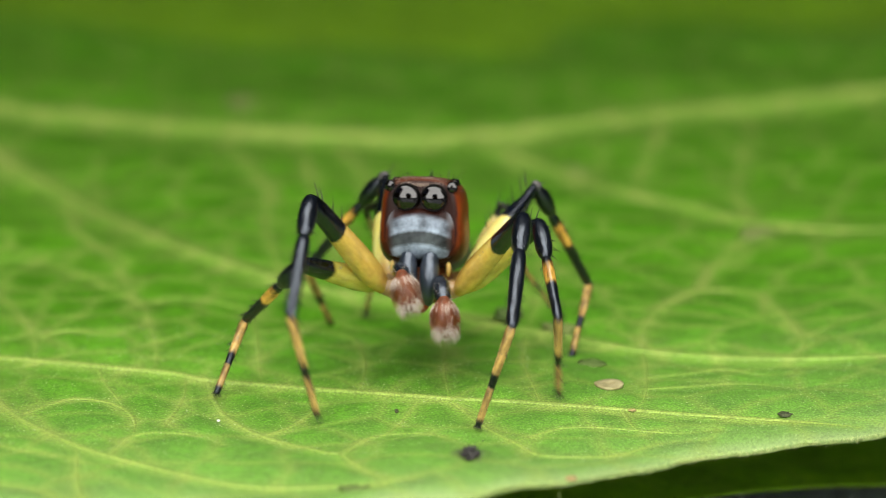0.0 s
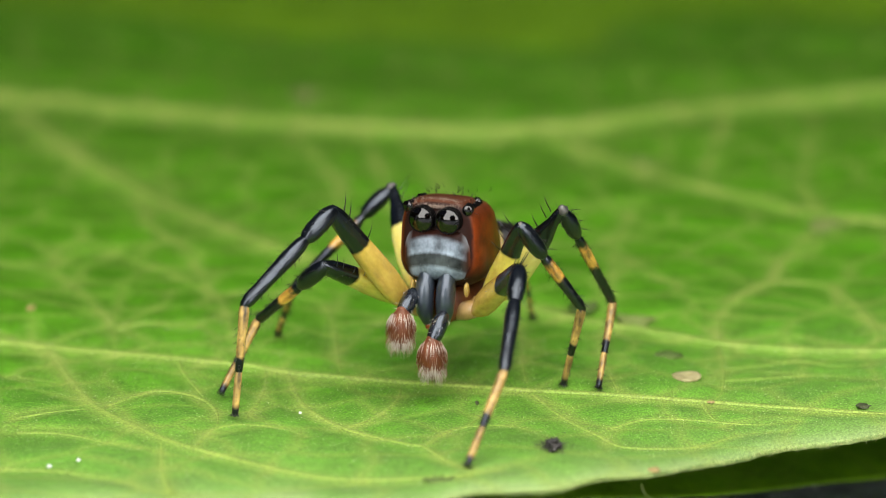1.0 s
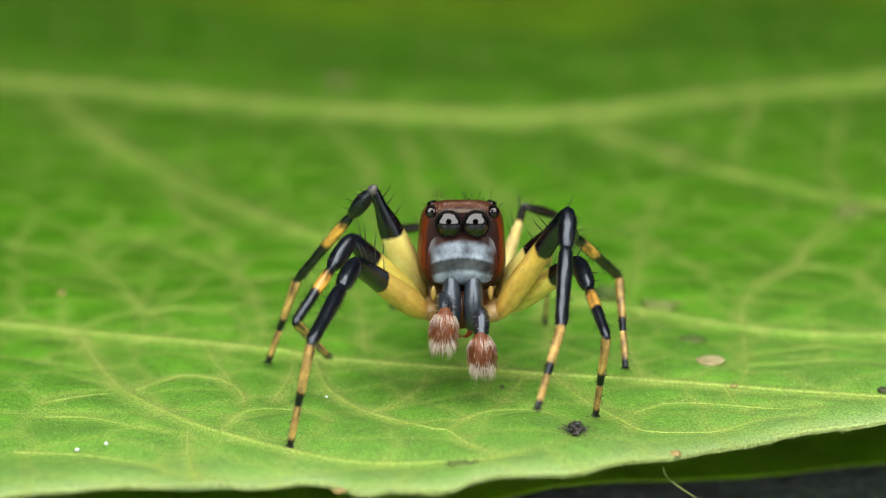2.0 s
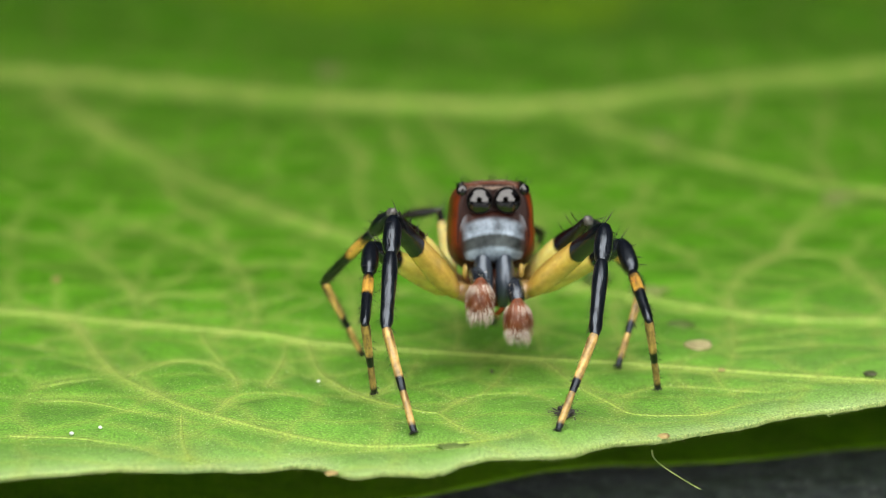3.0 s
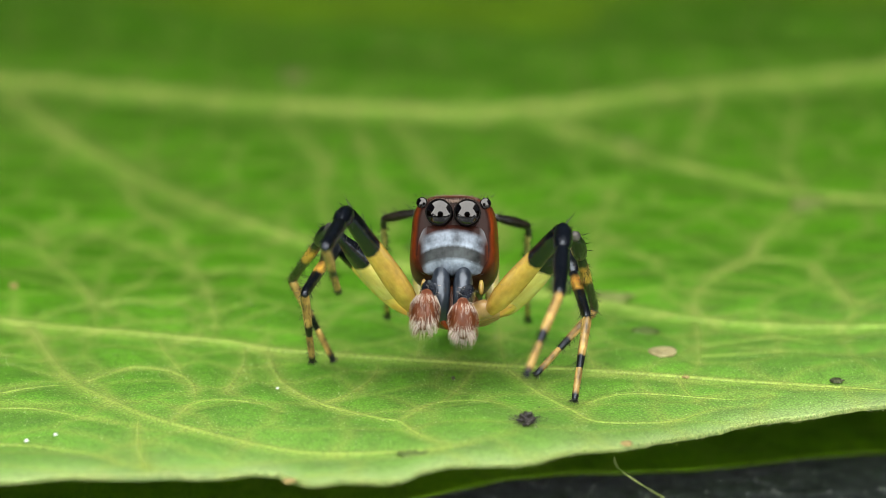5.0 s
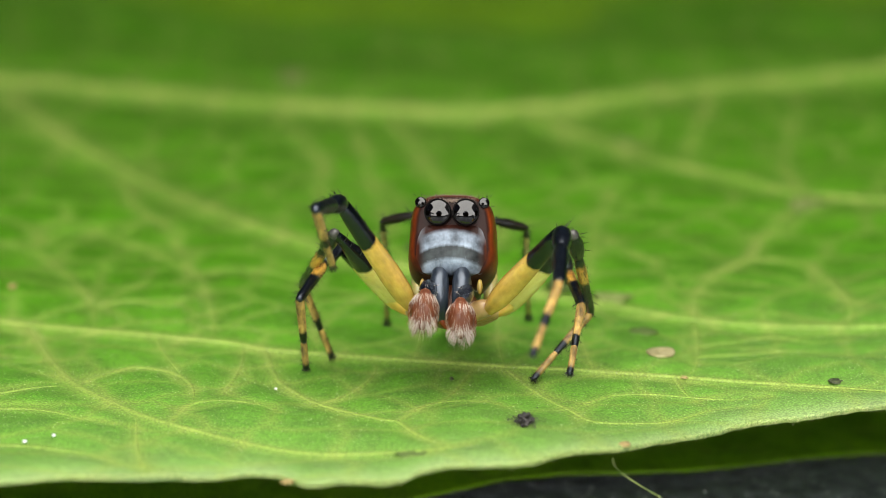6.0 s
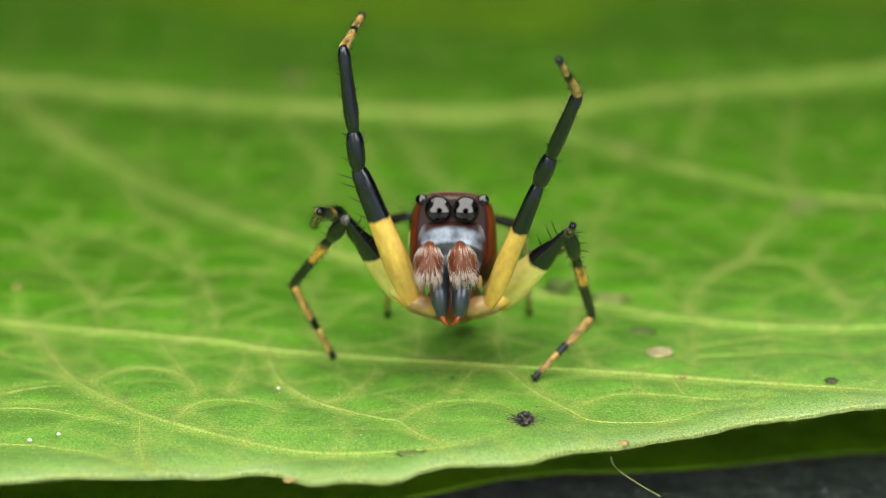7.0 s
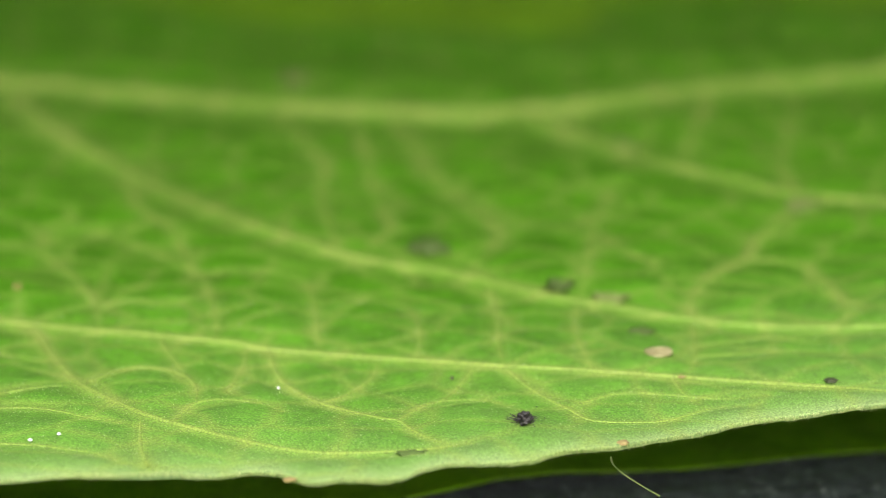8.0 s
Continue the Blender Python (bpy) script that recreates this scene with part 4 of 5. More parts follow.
def build_spider():
    rnd = random.Random(21)
    spider = thing("jumping_spider", "jumping spider with red head, silver face bands and yellow black legs", "spider")
    # head and thorax
    bm = bmesh.new()
    loft(bm, [(-1.02, 0.70, 0.74, 2.31, 3.2), (-0.98, 0.82, 0.66, 2.37, 3.5), (-0.86, 0.88, 0.58, 2.41, 3.5), (-0.6, 0.925, 0.48, 2.41, 3.8), (-0.1, 0.94, 0.48, 2.34, 3.8),
              (0.4, 0.87, 0.45, 2.2, 3.4), (0.9, 0.74, 0.36, 1.85, 2.8), (1.35, 0.6, 0.28, 1.5, 2.3), (1.65, 0.45, 0.2, 1.2, 2.1), (1.8, 0.3, 0.35, 0.85, 2.0)])
    for v in bm.verts:
        v.co.x *= float(np.interp(v.co.z, (0.1, 0.6, 1.0, 1.6, 1.95, 2.2, 2.42), (0.90, 1.0, 1.01, 0.97, 0.96, 0.97, 0.91)))
    part("carapace", bm, M_red, spider, "glossy red-brown head shield")
    # front plate with the scale bands
    bm = bmesh.new()
    nu, nv = 28, 24
    g = [[bm.verts.new(face_point(-1 + 2 * i / nu, j / nv)) for i in range(nu + 1)] for j in range(nv + 1)]
    for a, b in zip(g, g[1:]):
        for i in range(nu):
            bm.faces.new((a[i], a[i + 1], b[i + 1], b[i]))
    face = part("face", bm, M_face, spider, "slate face with two silvery scale bands")
    face.modifiers.new("shell", "SOLIDIFY").thickness = 0.08 * MM
    # silvery scales as short flat-lying hairs in the two bands
    bm = bmesh.new()
    for k in range(260):
        up = k % 3 < 2
        u, z = rnd.uniform(-0.74, 0.74), rnd.gauss(1.46, 0.06) if up else rnd.gauss(0.98, 0.05)
        p = face_point(u, (z - 0.70 - (0.08 * u * u if up else 0)) / 1.10)
        hair(bm, (p[0], p[1] + 0.004, p[2]), (-u * 0.5 + rnd.uniform(-0.15, 0.15), -0.06, -0.8), rnd.uniform(0.03, 0.06), 0.003)
    tagged(part("face_fuzz", bm, plain("silver_scale", (0.12, 0.145, 0.17), (0.26, 0.30, 0.34), 3000, 0.4, 0.2, 0.01, 0.2), spider, "short silvery scales on the face"), kind="stuff")
    # each eye is a lens cap in a black tube with a rounded lip
    for s in (-1, 1):
        for (x, y, z), radius, wide, deep, turn in (((0.300, -1.235, 2.01), 0.45, 0.255, 0.34, 3), ((0.67, -1.02, 2.23), 0.22, 0.105, 0.26, 12), ((0.655, -0.30, 2.25), 0.15, 0.085, 0.16, 30)):
            a = math.asin(wide / radius)
            m = pose(0, 0, 0, 0, 0, turn * s)
            bm = bmesh.new()
            lens_cap(bm, radius, a)
            bm.transform(m)
            bmesh.ops.translate(bm, vec=(x * s, y, z), verts=bm.verts)
            lens = part("eye", bm, M_eye, spider, "glossy black eye")
            bm = bmesh.new()
            lip = wide * 0.07
            prof = [(wide * 0.9, 0.05), (wide - 0.005, 0.0), (wide + 0.2 * lip, -lip * 0.7), (wide + lip, -lip * 0.5), (wide + 1.5 * lip, lip), (wide + 1.6 * lip, deep * 0.5), (wide + 1.4 * lip, deep)]
            rings = [[bm.verts.new((q * math.cos(c), w, q * math.sin(c))) for c in (6.2832 * k / 40 for k in range(40))] for q, w in prof]
            for g0, g1 in zip(rings, rings[1:]):
                for k in range(40):
                    bm.faces.new((g0[k], g0[(k + 1) % 40], g1[(k + 1) % 40], g1[k]))
            bm.transform(m)
            bmesh.ops.translate(bm, vec=(x * s, y, z), verts=bm.verts)
            part("eye_rim", bm, M_black, lens)
        bm = bmesh.new()
        blob(bm, (0.66 * s, -0.55, 2.22), (0.09, 0.34, 0.09), 20, 12)
        part("eye_ridge", bm, M_black, spider)
    # hairs on the crown and lashes over the eyes
    bm = bmesh.new()
    for k in range(44):
        x, y = rnd.uniform(-0.72, 0.72), rnd.uniform(-0.95, 0.6)
        hair(bm, (x, y, 2.32), (x * 0.4 + rnd.uniform(-0.3, 0.3), -0.5 + rnd.uniform(-0.4, 0.4), 1), rnd.uniform(0.10, 0.24), 0.007, 0, (0, -0.15, 0))
    for s in (-1, 1):
        for k in range(26):
            a = 0.35 + 2.4 * k / 25
            hair(bm, (0.305 * s + 0.285 * math.cos(a), -1.25, 2.01 + 0.285 * math.sin(a)), (math.cos(a), -0.9, math.sin(a)), 0.06, 0.006)
        for k in range(9):
            a = rnd.uniform(0, 6.28)
            hair(bm, (0.68 * s + 0.15 * math.cos(a), -0.95, 2.25 + 0.15 * math.sin(a)), (math.cos(a) + 0.7 * s, -0.4, math.sin(a) + 0.5), rnd.uniform(0.06, 0.16), 0.006)
    tagged(part("head_hairs", bm, M_spine, spider, "sparse black bristles on the head"), kind="stuff")
    bm = bmesh.new()
    for k in range(700):
        x, u = rnd.gauss(0, 0.26), rnd.random()
        if abs(x) > 0.6:
            continue
        hair(bm, (x, -1.04 + 0.18 * u * u, 2.22 + 0.18 * u), (x * 0.5 + rnd.uniform(-0.3, 0.3), 0.05 + 0.7 * u, 1), rnd.uniform(0.04, 0.08), 0.0045)
    tagged(part("brow_fuzz", bm, plain("brow_fuzz", (0.17, 0.12, 0.09), (0.34, 0.27, 0.22), 3000, 0.5, 0.2, 0.01, 0.2), spider, "pale beige fuzz above the eyes"), kind="stuff")
    # jaws
    for s in (-1, 1):
        bm = bmesh.new()
        tube(bm, [(0.23 * s, -1.02, 0.78), (0.235 * s, -1.12, 0.55), (0.235 * s, -1.17, 0.28), (0.22 * s, -1.15, 0.02), (0.19 * s, -1.08, -0.2)], [0.17, 0.215, 0.215, 0.19, 0.12], 18, 0.95)
        jaw = part("chelicera", bm, M_jaw, spider, "shiny slate-black jaw")
        bm = bmesh.new()
        tube(bm, [(0.19 * s, -1.08, -0.2), (0.16 * s, -1.12, -0.32), (0.09 * s, -1.08, -0.4), (0.02 * s, -1.0, -0.42)], [0.07, 0.06, 0.045, 0.02], 10)
        part("fang", bm, M_fang, jaw, "red-brown curved fang")
    # yellow lobes beside the jaws
    for s in (-1, 1):
        bm = bmesh.new()
        blob(bm, (0.60 * s, -0.86, 0.48), (0.06, 0.08, 0.16), 16, 12, 0, 0.1, s)
        part("maxilla", bm, M_lobe, spider, "yellow lobe beside the jaw")
    # underside and coxae
    bm = bmesh.new()
    loft(bm, [(-0.9, 0.35, -0.28, 0.5, 2.3), (-0.5, 0.55, -0.32, 0.5, 2.4), (0.3, 0.58, -0.3, 0.5, 2.4), (1.1, 0.45, -0.2, 0.5, 2.3), (1.5, 0.2, 0.0, 0.4, 2.1)], 24)
    part("sternum", bm, M_bulb, spider)
    for s in (-1, 1):
        for k in BASE:
            x, y, z = BASE[k]
            bm = bmesh.new()
            tube(bm, [(0.35 * s, y * 0.85, z - 0.12), (0.55 * s, y * 0.92, z - 0.05), (0.75 * x * s + 0.1 * s, y, z), (x * s, y, z)], [0.17, 0.21, 0.2, 0.17], 14)
            bristles(bm, rnd, 0.1, 0.2, 4, 0.1, 0)
            part("coxa", bm, M_amber, spider, "translucent amber hip joint")
    # abdomen behind
    bm = bmesh.new()
    blob(bm, (0, 3.1, 0.45), (0.52, 1.45, 0.46), 30, 22, 0, 0.05, 2)
    tube(bm, [(0, 1.6, 0.5), (0, 2.0, 0.45)], [0.16, 0.18], 12)
    abdomen = part("abdomen", bm, M_belly, spider, "slim grey hairy abdomen")
    bm = bmesh.new()
    for k in range(260):
        v = Vector((rnd.gauss(0, 1), rnd.gauss(0, 1), abs(rnd.gauss(0, 1)))).normalized()
        hair(bm, (v.x * 0.51, 3.1 + v.y * 1.42, 0.45 + v.z * 0.45), v + Vector((0, 0.8, 0)), 0.14, 0.006)
    tagged(part("abdomen_hairs", bm, M_belly, abdomen), kind="stuff")
    legs = {}
    for k in (1, 2, 3, 4):
        mats = leg_materials(k)
        for side in "LR":
            legs[side, k] = build_leg(spider, side, k, mats, rnd)
    palps = {}
    for side in "LR":
        bm = bmesh.new()
        tube(bm, [(0, 0, z) for z in (0, 0.1, 0.3, 0.5, 0.62)], [0.13, 0.17, 0.18, 0.165, 0.12], 14)
        bristles(bm, rnd, 0.62, 0.15, 26, 0.14, 1)
        arm = part("pedipalp", bm, (M_gloss, M_palefur), spider, "short slate-black feeler arm")
        bm = bmesh.new()
        tube(bm, [(0, 0, z) for z in (-0.06, 0.05, 0.2, 0.40, 0.56, 0.68)], [0.13, 0.22, 0.285, 0.285, 0.21, 0.10], 20)
        tip = part("palp_bulb", bm, M_bulb, arm, "rusty furry feeler tip with white fringe")
        bm = bmesh.new()
        for q in range(900):
            a, u = rnd.uniform(0, 6.2832), rnd.random()
            z = u * 0.7
            r = 0.285 * math.sin(math.pi * min(1, (z + 0.22) / 0.98)) ** 0.7
            pale = 1 if rnd.random() < (0.7 if z < 0.12 else 0.16 if z < 0.28 else 0.22 if z < 0.5 else 0.8) else 0
            ln = (0.20 if z < 0.12 else 0.11 + 0.12 * (z > 0.45)) + rnd.uniform(0, 0.08)
            hair(bm, (r * math.cos(a), r * math.sin(a), z), (0.75 * math.cos(a), 0.75 * math.sin(a), 0.9), ln, 0.0036, pale, (-0.35 * math.cos(a), -0.35 * math.sin(a), 0.25))
        for q in range(150):
            a, r = rnd.uniform(0, 6.2832), 0.18 * rnd.random() ** 0.5
            hair(bm, (r * math.cos(a), r * math.sin(a), 0.62), (2.2 * r * math.cos(a), 2.2 * r * math.sin(a), 1), rnd.uniform(0.14, 0.24), 0.005, 1)
        fur = tagged(part("palp_fur", bm, (M_rustfur, M_palefur), arm), kind="stuff")
        palps[side] = (arm, tip, fur)
    return spider, legs, palps


spider, legs, palps = build_spider()


# ---- movement ----
BODY = []


def body_at(t):
    """Pose of the spider in millimetres at t."""
    rows = BODY
    for a, b in zip(rows, rows[1:]):
        if t <= b[0]:
            u = min(1, max(0, (t - a[0]) / (b[0] - a[0])))
            if b[0] < 7.42:
                u = u * u * (3 - 2 * u)
            x, y, z, w, p = (p0 + (p1 - p0) * u for p0, p1 in zip(a[1:], b[1:]))
            return pose(x, y, z, 0, 0, -w) @ pose(0, 0, 0, -p, 0, 0)
    x, y, z, w, p = rows[-1][1:]
    return pose(x, y, z, 0, 0, -w) @ pose(0, 0, 0, -p, 0, 0)


def along(a, b, side):
    """Pose with its origin at a and its z axis towards b."""
    z = (b - a).normalized()
    x = (side - z * side.dot(z)).normalized()
    m = Matrix((x, z.cross(x), z)).transposed().to_4x4()
    m.translation = a
    return m


def metres(m):
    m = m.copy()
    m.translation = m.translation * MM
    return m


def reach(base, knee, ankle, foot, lengths):
    """Bend the leg from base to foot, keeping near the given knee and ankle."""
    lf, lt, lm = lengths
    far = lf + lt + lm - 0.02
    if (foot - base).length > far:
        foot = base + (foot - base).normalized() * far
    for _ in range(25):
        ankle = foot + (ankle - foot).normalized() * lm
        knee = ankle + (knee - ankle).normalized() * lt
        knee = base + (knee - base).normalized() * lf
        ankle = knee + (ankle - knee).normalized() * lt
    foot = ankle + (foot - ankle).normalized() * lm
    return knee, ankle, foot


STEPS = [k / 10 for k in range(75)] + [7.43, 7.47, 7.5, 7.53, 7.57, 7.6, 7.7, 7.8, 7.9, 8.0]


def step(side, k, rows):
    """Key a leg from rows of (seconds, foot on the leaf, knee and ankle in the spider's space)."""
    sx = -1 if side == "L" else 1
    base = Vector((BASE[k][0] * sx, BASE[k][1], BASE[k][2]))
    parts_ = legs[side, k]
    keys = [[] for _ in parts_]
    early = (k % 2 == 0) == (side == "L")
    for t in STEPS:
        m = body_at(t)
        inv = m.inverted()
        for a, b in zip(rows, rows[1:]):
            if t <= b[0]:
                break
        u = min(1, max(0, (t - a[0]) / (b[0] - a[0])))
        gap = b[0] - a[0]
        v = u
        if gap > 0.9:
            v = min(1, max(0, u * 2 - (0.1 if early else 0.9)))
        v = v * v * (3 - 2 * v)
        f0, f1 = Vector(a[1]), Vector(b[1])
        foot = f0.lerp(f1, v)
        foot.z += 0.9 * math.sin(math.pi * v) * min(1, (f1 - f0).xy.length / 1.5) * (max(f0.z, f1.z) < 0.4)
        foot = inv @ foot
        knee, ankle = Vector(a[2]).lerp(Vector(b[2]), v), Vector(a[3]).lerp(Vector(b[3]), v)
        if t > 7.41:
            # the leap: legs trail below and behind
            w = min(1, (t - 7.41) / 0.08)
            knee = knee.lerp(base + Vector((sx * 0.7, 0.4, -1.6)), w)
            ankle = ankle.lerp(base + Vector((sx * 1.0, 1.2, -4.0)), w)
            foot = (inv @ Vector(rows[-1][1]) if w < 0.05 else Vector(rows[-1][3])).lerp(base + Vector((sx * 1.0, 1.6, -6.5)), w)
        lf, lt, lm = LENGTH[k]
        if k == 4:
            lt = 2.0
        knee, ankle, foot = reach(base, knee, ankle, foot, (lf, lt, lm))
        across = (knee - base).cross(ankle - knee)
        across = across.normalized() if across.length > 0.05 else Vector((0, 1, 0))
        fem = along(base, knee, across)
        # the shin bends outwards at the end of the patella where it is folded
        long_, short = LENGTH[k][1] - 0.85, (ankle - knee).length
        c = min(1, max(-1, (0.85 ** 2 + short ** 2 - long_ ** 2) / (1.7 * short)))
        way = (ankle - knee).normalized()
        out_ = Vector((sx, 0, 0.1))
        out_ = (out_ - way * out_.dot(way)).normalized()
        elbow = knee + 0.85 * (c * way + math.sqrt(1 - c * c) * out_)
        cup = along(knee, elbow, across)
        shin = along(elbow, ankle, across)
        toe = along(ankle, foot, across)
        fi = fem.inverted()
        la = 0.60 * LENGTH[k][2]
        for key, q in zip(keys, (fem, fi @ cup, fi @ shin, fi @ toe, fi @ toe @ pose(0, 0, la))):
            key.append((t, metres(q)))
    for ob, key in zip(parts_, keys):
        walk(ob, key)


def feel(side, rows):
    """Key a feeler from rows of (seconds, root and tip of its furry end) in the spider's space."""
    arm, tip, fur = palps[side]
    root = Vector(PALP[side])
    ka, kt = [], []
    for t, h, e in rows + [(8.0, *rows[-1][1:])]:
        h, e = Vector(h), Vector(e)
        am = along(h - (h - root).normalized() * 0.62, h, Vector((1, 0, 0)))
        ka.append((t, metres(am)))
        kt.append((t, metres(am.inverted() @ along(h, e, Vector((1, 0, 0))))))
    walk(arm, ka)
    walk(tip, kt)
    walk(fur, kt)


def motions():
    BODY.extend([
        (0.0, 0.79, 1.93, 1.85, 8, 7),
        (0.2, 0.05, 1.93, 1.84, 6, 6),
        (0.5, -0.32, 1.65, 1.81, 15, 0),
        (0.7, -0.35, 1.63, 1.80, 15, 0),
        (1.0, -0.30, 0.54, 1.70, 20, 0),
        (1.2, -0.93, -1.41, 1.60, 0, 0),
        (1.5, -0.96, -1.06, 1.60, 0, 0),
        (3.0, 0.16, -0.60, 1.57, -4, 8),
        (3.5, 0.19, -0.53, 1.56, -4, 8),
        (4.0, 0.26, -1.55, 1.55, 3, 14),
        (4.5, 0.20, -1.84, 1.45, 3, 20),
        (6.0, 0.21, -1.71, 1.45, 3, 20),
        (6.3, 0.21, -1.70, 1.45, 3, 20),
        (6.6, 0.20, -1.67, 1.45, 3, 20),
        (7.0, 0.21, -1.18, 1.45, 3, 18),
        (7.4, 0.17, -1.34, 1.20, 3, 14),
        (7.43, 0.17, -1.35, 1.25, 3, 14), (7.5, 0.1, -2.2, 14.4, 3, 14), (7.6, 0.0, -3.6, 38.0, 3, 20), (7.7, 0, -5, 50.0, 3, 24), (8.0, 0, -9, 57.0, 3, 30),
    ])
    walk(spider, [(t, metres(body_at(t))) for t in STEPS])
    step('L', 1, [
        (0.0, (-1.45, -1.96, -0.03), (-2.03, -3.03, 2.02), (-2.20, -4.65, -0.10)),
        (0.2, (-3.05, -2.32, -0.10), (-2.19, -3.28, 1.71), (-2.82, -5.15, -0.27)),
        (0.5, (-4.90, -2.22, -0.01), (-2.01, -3.26, 1.91), (-2.98, -5.39, 0.36)),
        (0.7, (-4.86, -2.46, -0.01), (-2.02, -3.27, 1.90), (-2.86, -5.48, 0.38)),
        (1.0, (-4.85, -2.88, 0.06), (-1.66, -2.86, 2.44), (-2.96, -4.56, 0.69)),
        (1.2, (-4.10, -6.18, -0.05), (-2.24, -3.24, 1.79), (-3.18, -5.56, 0.46)),
        (1.5, (-4.18, -6.21, -0.07), (-2.28, -3.28, 1.74), (-3.17, -5.67, 0.47)),
        (3.0, (-1.44, -6.88, 0.04), (-2.26, -3.14, 1.79), (-2.54, -4.95, -0.26)),
        (3.5, (-1.44, -6.85, 0.05), (-2.34, -3.11, 1.77), (-2.55, -4.91, -0.29)),
        (4.0, (-1.44, -6.78, 0.03), (-2.08, -3.41, 1.56), (-2.01, -5.14, -0.60)),
        (4.5, (-2.18, -5.02, 2.71), (-2.09, -3.28, 1.75), (-2.34, -5.79, 0.65)),
        (6.0, (-2.25, -4.82, 3.16), (-2.20, -3.07, 1.94), (-2.53, -5.76, 1.43)),
        (6.3, (-2.83, -4.13, 4.49), (-2.11, -3.08, 2.02), (-2.53, -5.77, 2.27)),
        (6.6, (-2.76, -3.12, 6.25), (-2.15, -2.74, 2.32), (-2.56, -5.33, 3.13)),
        (7.0, (-1.72, -0.66, 7.71), (-1.94, -2.27, 2.77), (-2.20, -3.67, 5.12)),
        (7.4, (-1.11, -1.76, 7.14), (-1.52, -2.18, 2.96), (-1.24, -4.13, 4.86)),
    ])
    step('L', 2, [
        (0.0, (-3.60, -0.09, 0.00), (-2.24, -2.31, 0.66), (-3.74, -1.04, -0.83)),
        (0.2, (-3.59, 0.22, -0.04), (-3.02, -1.43, 0.90), (-3.48, -0.16, -1.09)),
        (0.5, (-3.62, 0.28, -0.04), (-2.33, -2.07, 1.18), (-3.27, -0.74, -0.59)),
        (0.7, (-3.58, 0.28, -0.04), (-2.33, -2.08, 1.16), (-3.20, -0.69, -0.59)),
        (1.0, (-5.18, -1.09, 0.10), (-1.98, -2.28, 1.10), (-3.82, -1.72, -0.44)),
        (1.2, (-5.09, -1.08, 0.09), (-2.07, -1.42, 1.96), (-3.65, -0.50, 0.31)),
        (1.5, (-5.17, -0.86, 0.06), (-2.14, -1.52, 1.89), (-3.73, -0.59, 0.29)),
        (3.0, (-2.30, -3.59, 0.04), (-2.61, -1.82, 1.06), (-2.91, -3.74, -0.24)),
        (3.5, (-2.29, -3.40, 0.02), (-2.67, -1.75, 1.09), (-2.97, -3.65, -0.27)),
        (4.0, (-2.65, -1.54, -0.12), (-2.74, 1.13, 1.18), (-3.10, -0.89, -0.09)),
        (4.5, (-2.63, -1.69, -0.11), (-2.57, 0.93, 1.60), (-2.94, -0.80, -0.03)),
        (6.0, (-2.88, -1.24, 0.13), (-2.48, 1.07, 1.62), (-3.17, -0.73, 0.19)),
        (6.3, (-3.17, -1.13, 0.71), (-2.60, 0.96, 1.60), (-3.28, -1.06, 0.51)),
        (6.6, (-3.25, -1.03, 1.24), (-2.65, 0.89, 1.59), (-3.33, -1.27, 0.83)),
        (7.0, (-2.75, -0.44, 3.10), (-2.44, 0.50, 2.01), (-2.75, -1.89, 1.85)),
        (7.4, (-2.18, -0.99, 3.46), (-2.02, 0.16, 2.36), (-2.15, -2.27, 2.43)),
    ])
    step('L', 3, [
        (0.0, (-1.26, 6.96, -0.19), (-1.34, 2.31, 1.97), (-3.07, 3.40, -0.14)),
        (0.2, (-2.75, 7.35, -0.05), (-1.66, 2.39, 1.90), (-2.45, 3.43, -0.85)),
        (0.5, (-4.09, 4.98, 0.02), (-2.14, 2.34, 1.53), (-3.79, 0.65, -0.73)),
        (0.7, (-4.04, 4.88, 0.02), (-2.04, 2.41, 1.51), (-3.69, 0.63, -0.68)),
        (1.0, (-4.08, 4.13, 0.10), (-1.97, 2.17, 1.96), (-3.94, 0.73, -0.24)),
        (1.2, (-4.74, 0.37, 0.04), (-1.69, -0.26, 2.65), (-3.45, 1.00, 0.41)),
        (1.5, (-4.81, 0.41, 0.04), (-1.67, -0.48, 2.61), (-3.48, 0.91, 0.51)),
        (3.0, (-2.58, 0.50, -0.18), (-2.41, -1.46, 1.84), (-3.37, 0.67, 0.06)),
        (3.5, (-2.70, 1.13, -0.12), (-2.46, -1.38, 1.83), (-3.36, 0.83, 0.06)),
        (4.0, (-2.34, 0.42, -0.10), (-2.25, -1.46, 1.84), (-3.37, 0.90, 0.33)),
        (4.5, (-2.36, 0.41, -0.10), (-2.61, -1.32, 1.67), (-3.50, 1.45, 0.82)),
        (6.0, (-2.36, 0.74, -0.10), (-2.53, -1.55, 1.52), (-3.21, 1.25, 0.68)),
        (6.3, (-2.36, 0.66, -0.09), (-2.37, -1.51, 1.70), (-3.27, 1.17, 0.66)),
        (6.6, (-2.37, 0.66, -0.10), (-2.31, -1.45, 1.83), (-3.27, 1.16, 0.66)),
        (7.0, (-2.37, 0.80, -0.11), (-2.33, -1.52, 1.77), (-3.43, 0.97, 0.49)),
        (7.4, (-2.37, 0.82, -0.11), (-2.24, -1.16, 2.20), (-3.35, 1.23, 0.78)),
    ])
